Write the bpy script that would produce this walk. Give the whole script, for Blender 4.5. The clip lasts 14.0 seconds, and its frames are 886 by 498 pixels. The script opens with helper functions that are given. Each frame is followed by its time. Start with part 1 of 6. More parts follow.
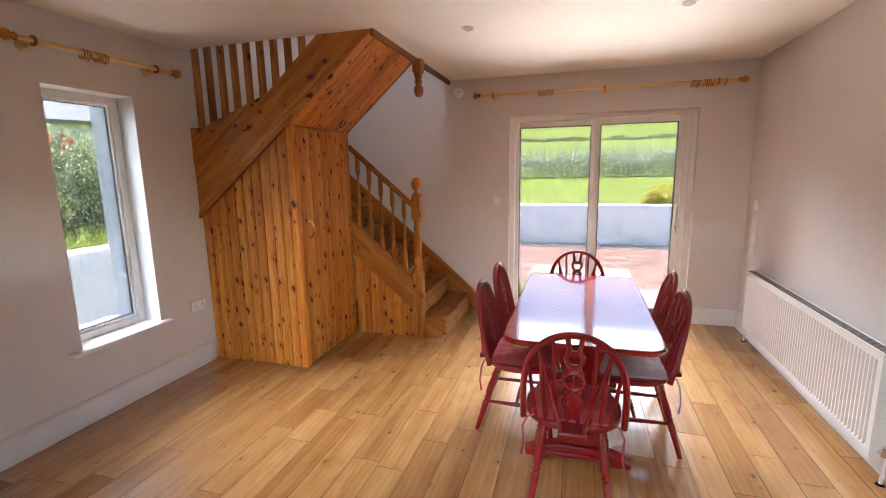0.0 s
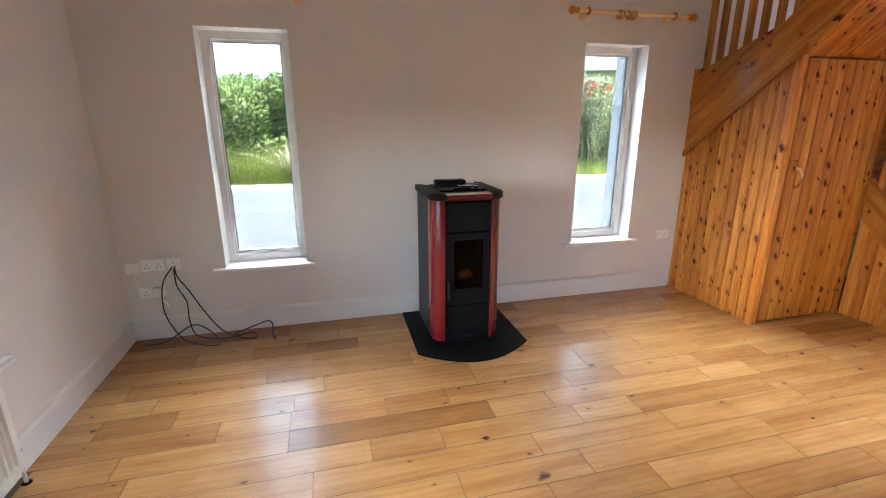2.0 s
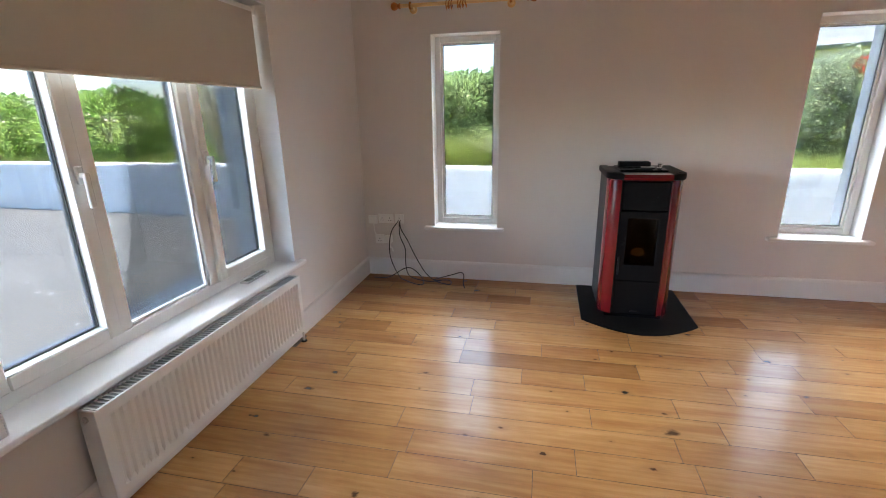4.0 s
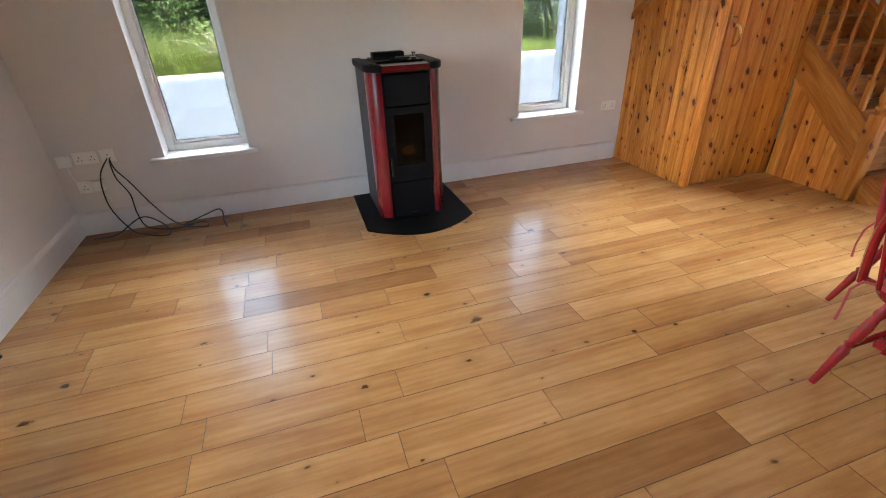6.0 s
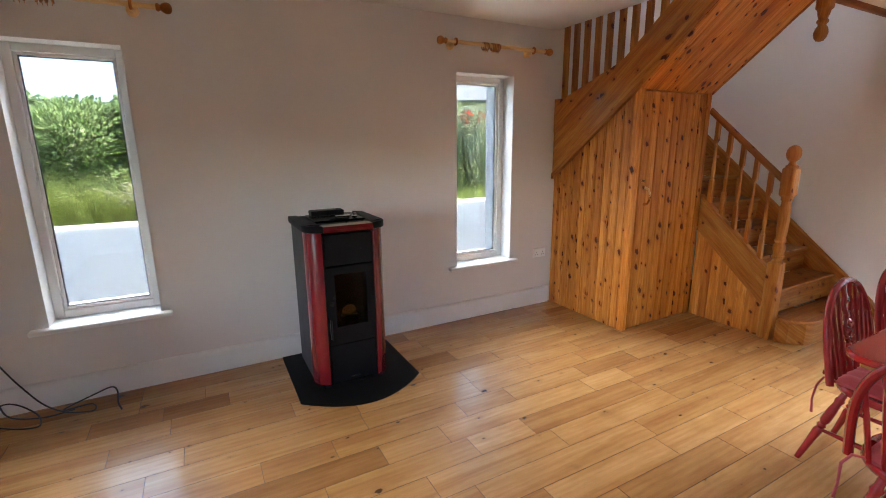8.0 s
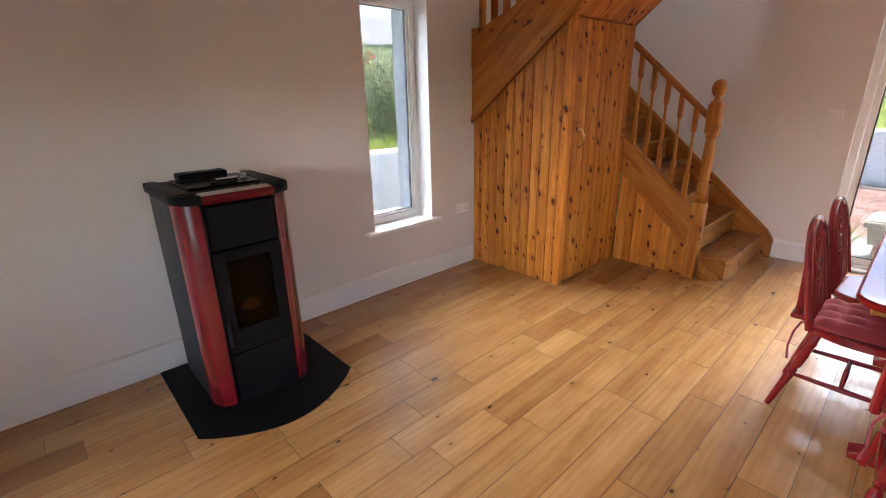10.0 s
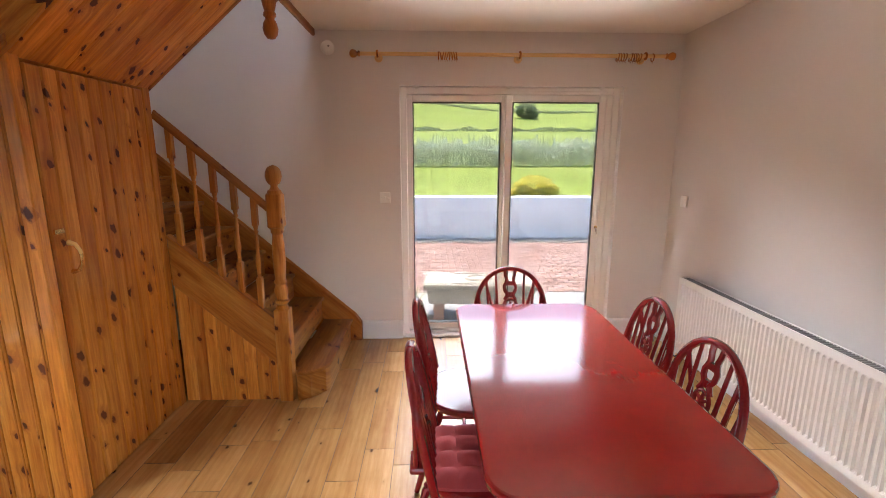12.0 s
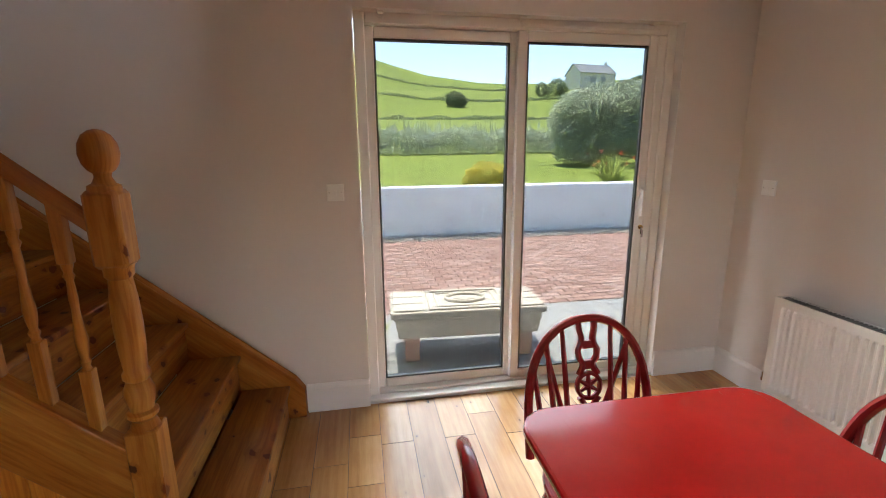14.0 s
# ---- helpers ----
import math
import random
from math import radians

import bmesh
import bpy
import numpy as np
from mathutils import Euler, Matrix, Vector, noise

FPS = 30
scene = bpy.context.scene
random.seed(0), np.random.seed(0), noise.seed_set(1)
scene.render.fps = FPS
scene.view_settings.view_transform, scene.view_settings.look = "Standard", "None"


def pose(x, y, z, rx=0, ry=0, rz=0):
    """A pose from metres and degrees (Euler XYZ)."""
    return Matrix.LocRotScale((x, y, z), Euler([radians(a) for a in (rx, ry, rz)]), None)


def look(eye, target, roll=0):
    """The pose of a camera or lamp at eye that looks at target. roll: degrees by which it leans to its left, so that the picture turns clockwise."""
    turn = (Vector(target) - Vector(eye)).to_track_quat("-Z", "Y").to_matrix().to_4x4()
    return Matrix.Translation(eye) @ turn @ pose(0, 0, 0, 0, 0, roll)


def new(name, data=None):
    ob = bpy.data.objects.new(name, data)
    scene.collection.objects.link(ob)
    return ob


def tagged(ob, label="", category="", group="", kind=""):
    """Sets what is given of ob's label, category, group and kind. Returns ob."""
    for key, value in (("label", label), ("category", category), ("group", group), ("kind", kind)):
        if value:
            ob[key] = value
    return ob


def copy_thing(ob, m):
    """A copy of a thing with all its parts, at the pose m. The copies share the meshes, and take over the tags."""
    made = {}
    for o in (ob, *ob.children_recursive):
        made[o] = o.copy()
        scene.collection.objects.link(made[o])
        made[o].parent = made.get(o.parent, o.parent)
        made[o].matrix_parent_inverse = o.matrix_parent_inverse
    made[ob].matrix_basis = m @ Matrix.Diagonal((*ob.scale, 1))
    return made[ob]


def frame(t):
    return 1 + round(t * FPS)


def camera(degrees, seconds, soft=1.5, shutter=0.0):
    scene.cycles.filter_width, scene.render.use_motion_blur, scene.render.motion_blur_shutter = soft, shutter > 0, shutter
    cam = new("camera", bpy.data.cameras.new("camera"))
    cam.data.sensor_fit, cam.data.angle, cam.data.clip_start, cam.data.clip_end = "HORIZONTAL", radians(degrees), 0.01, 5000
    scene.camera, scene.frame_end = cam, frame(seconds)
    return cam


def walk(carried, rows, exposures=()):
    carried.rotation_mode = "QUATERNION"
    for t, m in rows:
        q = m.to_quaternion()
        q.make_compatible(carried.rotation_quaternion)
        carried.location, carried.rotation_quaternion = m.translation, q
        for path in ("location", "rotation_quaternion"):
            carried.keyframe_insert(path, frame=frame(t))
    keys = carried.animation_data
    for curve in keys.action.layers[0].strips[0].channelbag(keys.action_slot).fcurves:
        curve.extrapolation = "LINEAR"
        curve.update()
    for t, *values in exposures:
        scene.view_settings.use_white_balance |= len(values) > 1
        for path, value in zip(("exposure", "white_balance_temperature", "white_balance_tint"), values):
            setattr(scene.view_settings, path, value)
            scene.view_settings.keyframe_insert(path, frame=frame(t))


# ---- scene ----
cam = camera(88.86, 14.0, soft=1.0)
PATH = [  # seconds, eye, yaw and pitch in degrees, roll
    (0, (2.944, 1.506, 1.560), 16.61, -9.89, -0.96),
    (0.5, (2.963, 1.501, 1.564), 22.96, -11.96, -0.55),
    (1, (3.054, 1.530, 1.544), 36.17, -13.52, -0.35),
    (1.5, (3.176, 1.503, 1.522), 54.88, -15.01, 0.15),
    (2, (3.399, 1.418, 1.513), 75.66, -15.91, -0.10),
    (2.5, (3.618, 1.405, 1.503), 94.58, -16.32, -0.39),
    (2.7, (3.699, 1.468, 1.482), 100.34, -16.17, -0.40),
    (3.12, (3.815, 1.502, 1.472), 107.65, -16.19, -0.58),
    (3.54, (3.881, 1.546, 1.470), 107.63, -16.23, -0.80),
    (3.96, (3.901, 1.589, 1.471), 102.90, -16.63, -1.03),
    (4.38, (3.881, 1.621, 1.470), 96.05, -17.72, -1.25),
    (4.8, (3.826, 1.630, 1.461), 89.71, -19.83, -1.42),
    (5, (3.781, 1.624, 1.454), 86.21, -21.24, -1.45),
    (5.5, (3.680, 1.616, 1.432), 78.84, -25.54, -1.73),
    (6, (3.587, 1.569, 1.395), 72.44, -28.74, -2.09),
    (6.5, (3.531, 1.542, 1.436), 67.47, -28.55, -1.97),
    (7, (3.510, 1.536, 1.480), 64.50, -21.42, -1.02),
    (7.2, (3.486, 1.530, 1.491), 63.41, -17.15, -0.74),
    (7.62, (3.418, 1.526, 1.508), 62.15, -13.50, -0.42),
    (8.04, (3.281, 1.528, 1.511), 61.70, -12.76, -0.51),
    (8.46, (3.114, 1.536, 1.502), 61.17, -13.83, -0.82),
    (8.88, (2.955, 1.550, 1.487), 59.70, -15.61, -1.13),
    (9.3, (2.841, 1.571, 1.469), 56.41, -17.02, -1.25),
    (9.5, (2.779, 1.570, 1.458), 54.42, -18.09, -1.30),
    (10, (2.677, 1.622, 1.431), 47.06, -18.80, -1.15),
    (10.5, (2.630, 1.842, 1.477), 36.10, -17.52, -0.78),
    (11, (2.599, 2.138, 1.514), 22.88, -14.93, -0.04),
    (11.5, (2.543, 2.401, 1.508), 9.87, -12.57, 0.21),
    (12, (2.469, 2.655, 1.546), -1.72, -11.44, 0.15),
    (12.5, (2.471, 2.966, 1.492), -10.42, -10.20, 0.29),
    (13, (2.491, 3.356, 1.467), -15.29, -10.11, 0.35),
    (13.5, (2.389, 3.686, 1.451), -17.09, -11.75, 0.01),
    (14, (2.228, 4.004, 1.447), -10.35, -12.74, -0.43),
]


def heading(eye, yaw, pitch, roll):
    a, b = radians(yaw), radians(pitch)
    way = Vector((-math.sin(a) * math.cos(b), math.cos(a) * math.cos(b), math.sin(b)))
    return look(eye, Vector(eye) + way, roll)


EXPOSURES = [(0, 6.15, 6720, 14), (1.0, 6.35, 6620, 13), (1.5, 6.5, 6550, 11), (2.0, 6.6, 6420, 9), (2.5, 6.25, 6400, 8), (5, 6.35, 6450, 11), (5.5, 6.4, 6450, 10), (7, 6.25, 6430, 8), (9.5, 6.15, 6750, 15), (10.5, 6.15, 6800, 15), (11, 5.87, 6830, 16), (12, 6.05, 6880, 15), (12.5, 5.9, 6900, 14), (14, 5.55, 6850, 7)]
walk(cam, [(t, heading(eye, yaw, pitch, roll)) for t, eye, yaw, pitch, roll in PATH], EXPOSURES)

# ---- sky and sun ----
SUN_EL, SUN_AZ = 72.0, -14.0  # height, and degrees to the right of +y
world = bpy.data.worlds.new("sky")
scene.world = world
world.use_nodes = True
wn = world.node_tree
sky = wn.nodes.new("ShaderNodeTexSky")
sky.sky_type, sky.sun_disc = "NISHITA", False
sky.sun_elevation, sky.sun_rotation = radians(SUN_EL), radians(SUN_AZ)
sky.air_density, sky.dust_density, sky.ozone_density = 1.0, 0.4, 1.6
wn.links.new(sky.outputs[0], wn.nodes["Background"].inputs[0])
wn.nodes["Background"].inputs[1].default_value = 0.1
sun = new("sun", bpy.data.lights.new("sun", "SUN"))
sun.data.energy, sun.data.angle, sun.data.color = 3.0, radians(0.6), (1.0, 0.95, 0.87)
sun.matrix_world = look((0, 0, 20), Vector((0, 0, 20)) - Vector((math.sin(radians(SUN_AZ)) * math.cos(radians(SUN_EL)), math.cos(radians(SUN_AZ)) * math.cos(radians(SUN_EL)), math.sin(radians(SUN_EL)))))


def fill_lamp(name, place, target, w, h, watts, spread, color=(0.86, 0.93, 1.0)):
    """An unseen area lamp added at an opening to fill in for outdoor light."""
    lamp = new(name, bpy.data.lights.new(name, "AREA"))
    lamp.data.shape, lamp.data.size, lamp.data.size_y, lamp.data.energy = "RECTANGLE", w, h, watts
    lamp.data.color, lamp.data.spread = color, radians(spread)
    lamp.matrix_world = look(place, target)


# fill lamps added out of view to brighten the room and the stairwell
fill_lamp("sky_fill_north", (3.1, 15.5, 6.7), (3.1, 15.5 - 9, 6.7 - 4.6), 14.0, 3.6, 52, 80)
fill_lamp("landing_fill", (1.7, 4.47, 4.1), (1.7, 6.4, 2.4), 0.4, 0.4, 0.14, 170, (1.0, 0.93, 0.87))
fill_lamp("sky_fill_west", (-7.0, 2.3, 6.2), (-7.0 + 8.2, 2.3, 6.2 - 4.0), 16.0, 5.0, 100, 120)
fill_lamp("sky_fill_south", (2.2, -7.5, 4.2), (2.2, 0.4, 1.0), 14.0, 5.0, 48, 120)
# added lamps for light thrown up through openings by sunlit ground near the house
fill_lamp("ground_fill_north", (3.12, 6.9, -0.09), (3.12, 6.25, 0.66), 1.7, 0.3, 0.28, 46, (1.0, 0.93, 0.86))
fill_lamp("ground_fill_south", (2.16, -0.62, -0.09), (2.16, -0.12, 0.78), 1.7, 0.3, 0.55, 70, (1.0, 0.95, 0.88))
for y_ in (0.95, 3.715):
    fill_lamp("ground_fill_west", (-0.62, y_, -0.1), (-0.12, y_, 0.77), 0.3, 0.55, 0.08, 70, (1.0, 0.95, 0.88))


# ---- mesh tools ----
def link(name, bm, material, parent=None, label="", smooth=False):
    mesh = bpy.data.meshes.new(name)
    bm.normal_update()
    bm.to_mesh(mesh)
    bm.free()
    for m in material if isinstance(material, (list, tuple)) else (material,):
        mesh.materials.append(m)
    if smooth:
        for p in mesh.polygons:
            p.use_smooth = True
        mesh.set_sharp_from_angle(angle=radians(40))
    ob = new(name, mesh)
    if parent:
        ob.parent = parent
    if label:
        ob["label"] = label
    return ob


def part(name, bm, material, parent, label="", smooth=False):
    return link(name, bm, material, parent, label, smooth)


def thing(name, label, category, group="", at=(0, 0, 0), turn=0):
    ob = new(name)
    ob.matrix_basis = pose(*at, 0, 0, turn)
    return tagged(ob, label, category, group)


def structure(ob, label, category):
    return tagged(ob, label, category, kind="structure")


def box(bm, x0, x1, y0, y1, z0, z1, bevel=0.0, seg=1):
    r = bmesh.ops.create_cube(bm, size=1.0, matrix=Matrix.LocRotScale(((x0 + x1) / 2, (y0 + y1) / 2, (z0 + z1) / 2), None, (x1 - x0, y1 - y0, z1 - z0)))
    if bevel:
        edges = list({e for v in r["verts"] for e in v.link_edges})
        bmesh.ops.bevel(bm, geom=edges, offset=bevel, segments=seg, affect="EDGES", profile=0.5)
    return bm


def solid(x0, x1, y0, y1, z0, z1, bevel=0.0, seg=1):
    return box(bmesh.new(), x0, x1, y0, y1, z0, z1, bevel, seg)


def prism(bm, points, axis, a, b, bevel=0.0):
    """A flat outline (points in the other two axes, in order) pulled along an axis from a to b."""
    def place(p, v):
        return {"x": (v, p[0], p[1]), "y": (p[0], v, p[1]), "z": (p[0], p[1], v)}[axis]
    lo = [bm.verts.new(place(p, a)) for p in points]
    hi = [bm.verts.new(place(p, b)) for p in points]
    n = len(points)
    faces = [bm.faces.new(lo[::-1]), bm.faces.new(hi)]
    faces += [bm.faces.new((lo[i], lo[(i + 1) % n], hi[(i + 1) % n], hi[i])) for i in range(n)]
    bmesh.ops.recalc_face_normals(bm, faces=faces)
    if bevel:
        caps = [e for f in faces[:2] for e in f.edges]
        bmesh.ops.bevel(bm, geom=caps, offset=bevel, segments=2, affect="EDGES", profile=0.5)
    return bm


def lathe(bm, profile, m=None, sides=14):
    """Turns (radius, height) pairs about z, then lays them by m."""
    m = m or Matrix.Identity(4)
    rings = [[bm.verts.new(m @ Vector((r * math.cos(2 * math.pi * k / sides), r * math.sin(2 * math.pi * k / sides), z))) for k in range(sides)] for r, z in profile]
    for a, b in zip(rings, rings[1:]):
        for k in range(sides):
            bm.faces.new((a[k], a[(k + 1) % sides], b[(k + 1) % sides], b[k]))
    bm.faces.new(rings[0][::-1])
    bm.faces.new(rings[-1])
    return bm


def along(a, b):
    """A pose at a whose z looks to b."""
    a, b = Vector(a), Vector(b)
    return Matrix.Translation(a) @ (b - a).to_track_quat("Z", "Y").to_matrix().to_4x4()


def tube(bm, path, radius, sides=8, closed=False):
    pts = [Vector(p) for p in path]
    n = len(pts)
    radii = radius if isinstance(radius, (list, tuple)) else [radius] * n
    rings, up = [], None
    for i, p in enumerate(pts):
        d = (pts[(i + 1) % n] - pts[i - 1]) if closed else (pts[min(i + 1, n - 1)] - pts[max(i - 1, 0)])
        d.normalize()
        if up is None:
            up = Vector((0, 0, 1)) if abs(d.z) < 0.9 else Vector((1, 0, 0))
        side = d.cross(up).normalized()
        up = side.cross(d).normalized()
        rings.append([bm.verts.new(p + radii[i] * (math.cos(2 * math.pi * k / sides) * side + math.sin(2 * math.pi * k / sides) * up)) for k in range(sides)])
    for a, b in zip(rings, rings[1:] + (rings[:1] if closed else [])):
        for k in range(sides):
            bm.faces.new((a[k], a[(k + 1) % sides], b[(k + 1) % sides], b[k]))
    if not closed:
        bm.faces.new(rings[0][::-1])
        bm.faces.new(rings[-1])
    bmesh.ops.recalc_face_normals(bm, faces=bm.faces[:])
    return bm


def wall_mesh(axis, a, b, u0, u1, z0, z1, holes):
    """A wall from a to b in its thickness, with openings (u0, u1, z0, z1) cut through."""
    bm = bmesh.new()
    us = sorted({u0, u1, *[h[0] for h in holes], *[h[1] for h in holes]})
    zs = sorted({z0, z1, *[h[2] for h in holes], *[h[3] for h in holes]})
    solid_at = lambda i, j: 0 <= i < len(us) - 1 and 0 <= j < len(zs) - 1 and not any(h[0] <= (us[i] + us[i + 1]) / 2 <= h[1] and h[2] <= (zs[j] + zs[j + 1]) / 2 <= h[3] for h in holes)
    cache = {}

    def vert(t, u, z):
        k = (t, u, z)
        if k not in cache:
            cache[k] = bm.verts.new((t, u, z) if axis == "x" else (u, t, z))
        return cache[k]
    for i in range(len(us) - 1):
        for j in range(len(zs) - 1):
            if not solid_at(i, j):
                continue
            l, r, d, t = us[i], us[i + 1], zs[j], zs[j + 1]
            for s in (a, b):
                bm.faces.new([vert(s, l, d), vert(s, r, d), vert(s, r, t), vert(s, l, t)])
            for ok, p, q in ((solid_at(i - 1, j), (l, d), (l, t)), (solid_at(i + 1, j), (r, d), (r, t)), (solid_at(i, j - 1), (l, d), (r, d)), (solid_at(i, j + 1), (l, t), (r, t))):
                if not ok:
                    bm.faces.new([vert(a, *p), vert(a, *q), vert(b, *q), vert(b, *p)])
    bmesh.ops.recalc_face_normals(bm, faces=bm.faces[:])
    return bm


# ---- materials ----
class Mat:
    """A node material with one principled surface and a small set of texture helpers."""

    def __init__(self, name, color=(0.8, 0.8, 0.8), rough=0.5, metal=0.0, spec=0.5, coat=0.0, coat_rough=0.1):
        self.m = bpy.data.materials.new(name)
        self.m.use_nodes = True
        self.t = self.m.node_tree
        self.n, self.l = self.t.nodes, self.t.links
        self.p = self.n["Principled BSDF"]
        self.set("Base Color", (*color, 1)).set("Roughness", rough).set("Metallic", metal).set("Specular IOR Level", spec).set("Coat Weight", coat).set("Coat Roughness", coat_rough)

    def set(self, socket, value):
        self.p.inputs[socket].default_value = value
        return self

    def node(self, kind, **inputs):
        nd = self.n.new("ShaderNode" + kind)
        for k, v in inputs.items():
            self.put(nd.inputs[k.replace("_", " ")], v)
        return nd

    def put(self, socket, v):
        if hasattr(v, "is_output"):
            self.l.new(v, socket)
        else:
            socket.default_value = v

    def coords(self, scale=(1, 1, 1), random_shift=False, kind="Object"):
        src = self.n.new("ShaderNodeTexCoord").outputs[kind]
        mp = self.node("Mapping", Vector=src, Scale=scale)
        if random_shift:
            r = self.n.new("ShaderNodeObjectInfo").outputs["Random"]
            mul = self.n.new("ShaderNodeVectorMath")
            mul.operation = "SCALE"
            mul.inputs[0].default_value = (37.0, 53.0, 71.0)
            self.l.new(r, mul.inputs["Scale"])
            self.l.new(mul.outputs[0], mp.inputs["Location"])
        return mp.outputs[0]

    def flat(self, along_axis, squeeze):
        """Coordinates on the face of a board: across it, and squeezed along its grain; shifted board by board."""
        xyz = self.node("SeparateXYZ", Vector=self.n.new("ShaderNodeTexCoord").outputs["Object"]).outputs
        a = "xyz".index(along_axis)
        b, c = [k for k in range(3) if k != a]
        r = self.n.new("ShaderNodeObjectInfo").outputs["Random"]
        u = self.math("ADD", self.math("ADD", xyz[b], xyz[c]), self.math("MULTIPLY", r, 41.0))
        w = self.math("ADD", self.math("MULTIPLY", xyz[a], squeeze), self.math("MULTIPLY", r, 67.0))
        return self.node("CombineXYZ", X=u, Y=w, Z=0.0).outputs[0]

    def cells(self, vec, scale):
        v = self.node("TexVoronoi", Vector=vec, Scale=scale)
        v.voronoi_dimensions = "2D"
        return v

    def noise(self, vec, scale, detail=4.0, rough=0.55, distort=0.0):
        return self.node("TexNoise", Vector=vec, Scale=scale, Detail=detail, Roughness=rough, Distortion=distort).outputs[0]

    def ramp(self, fac, stops):
        r = self.n.new("ShaderNodeValToRGB")
        el = r.color_ramp.elements
        while len(el) < len(stops):
            el.new(0.5)
        for e, (pos, col) in zip(el, stops):
            e.position, e.color = pos, (*col, 1) if len(col) == 3 else col
        self.l.new(fac, r.inputs[0])
        return r.outputs[0]

    def mix(self, fac, a, b, how="MIX"):
        mx = self.n.new("ShaderNodeMix")
        mx.data_type, mx.blend_type = "RGBA", how
        for s, v in ((mx.inputs[0], fac), (mx.inputs[6], a), (mx.inputs[7], b)):
            self.put(s, (*v, 1) if isinstance(v, tuple) and len(v) == 3 else v)
        return mx.outputs[2]

    def math(self, op, a, b=0.0):
        mt = self.n.new("ShaderNodeMath")
        mt.operation = op
        self.put(mt.inputs[0], a)
        self.put(mt.inputs[1], b)
        return mt.outputs[0]

    def color(self, v):
        self.put(self.p.inputs["Base Color"], v)
        return self

    def bump(self, height, strength=0.2, distance=0.002):
        b = self.node("Bump", Strength=strength, Distance=distance, Height=height)
        self.l.new(b.outputs[0], self.p.inputs["Normal"])
        return self


def painted(name, a, b, rough=0.6, bump=0.15, scale=60, coat=0.0, spec=0.4):
    m = Mat(name, a, rough, spec=spec, coat=coat)
    v = m.coords()
    m.color(m.ramp(m.noise(v, 1.3, 5), [(0.3, a), (0.7, b)]))
    return m.bump(m.noise(v, scale, 3), bump, 0.0015).m


def pine(name, axis, tone=1.0, slope=0.0, knots=0.5):
    """Varnished knotty pine; axis: the way its grain runs; slope: the grain's rise from x towards z, in degrees."""
    m = Mat(name, (0.4, 0.18, 0.05), 0.5, spec=0.15, coat=0.55, coat_rough=0.05)
    m.set("Coat IOR", 1.6)
    src = m.n.new("ShaderNodeTexCoord").outputs["Object"]
    if slope:
        turn = m.node("VectorRotate", Vector=src, Angle=radians(slope))
        turn.rotation_type = "Y_AXIS"
        src = turn.outputs[0]
    rnd = m.n.new("ShaderNodeObjectInfo").outputs["Random"]
    xyz = m.node("SeparateXYZ", Vector=src).outputs
    a = "xyz".index(axis)
    b, c = [k for k in range(3) if k != a]
    across = m.math("ADD", m.math("ADD", xyz[b], xyz[c]), m.math("MULTIPLY", rnd, 41.0))
    run = m.math("ADD", xyz[a], m.math("MULTIPLY", rnd, 67.0))
    kv = m.node("CombineXYZ", X=across, Y=m.math("MULTIPLY", m.math("ADD", run, m.math("MULTIPLY", across, 0.4)), 0.75), Z=0.0).outputs[0]
    vor = m.cells(kv, 11.0)
    pick = m.node("SeparateColor", Color=vor.outputs["Color"]).outputs
    keep = m.math("GREATER_THAN", pick[0], knots)
    wob = m.math("ADD", vor.outputs["Distance"], m.math("MULTIPLY", m.math("SUBTRACT", m.noise(kv, 38, 3), 0.5), 0.42))
    wob = m.math("MULTIPLY", wob, m.math("ADD", 0.72, m.math("MULTIPLY", pick[1], 1.7)))
    core = m.math("MULTIPLY", m.ramp(wob, [(0.13, (1, 1, 1)), (0.2, (0, 0, 0))]), keep)
    halo = m.math("MULTIPLY", m.ramp(wob, [(0.14, (1, 1, 1)), (0.5, (0, 0, 0))]), keep)
    # the grain bends round the knots
    bent = m.math("ADD", across, m.math("MULTIPLY", halo, 0.02))
    v = m.node("CombineXYZ", X=bent, Y=m.math("MULTIPLY", run, 0.07), Z=0.0).outputs[0]
    grain = m.noise(v, 70, 4, 0.6, 0.5)
    broad = m.noise(v, 14, 3, 0.5, 0.6)
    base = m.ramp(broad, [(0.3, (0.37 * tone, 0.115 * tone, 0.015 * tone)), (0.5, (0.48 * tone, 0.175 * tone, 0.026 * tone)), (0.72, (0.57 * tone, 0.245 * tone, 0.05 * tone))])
    col = m.mix(0.6, base, m.ramp(grain, [(0.36, (0.6, 0.44, 0.3)), (0.6, (1, 1, 1))]), "MULTIPLY")
    col = m.mix(0.6, col, m.ramp(rnd, [(0.0, (0.72, 0.62, 0.5)), (0.5, (0.98, 0.96, 0.92)), (1.0, (1.25, 1.3, 1.33))]), "MULTIPLY")
    col = m.mix(m.math("MULTIPLY", halo, 0.55), col, (0.24 * tone, 0.06 * tone, 0.01 * tone))
    col = m.mix(m.math("MULTIPLY", core, 0.97), col, m.mix(pick[2], (0.05, 0.011, 0.003), (0.13, 0.022, 0.004)))
    return m.color(col).bump(grain, 0.05, 0.001).m


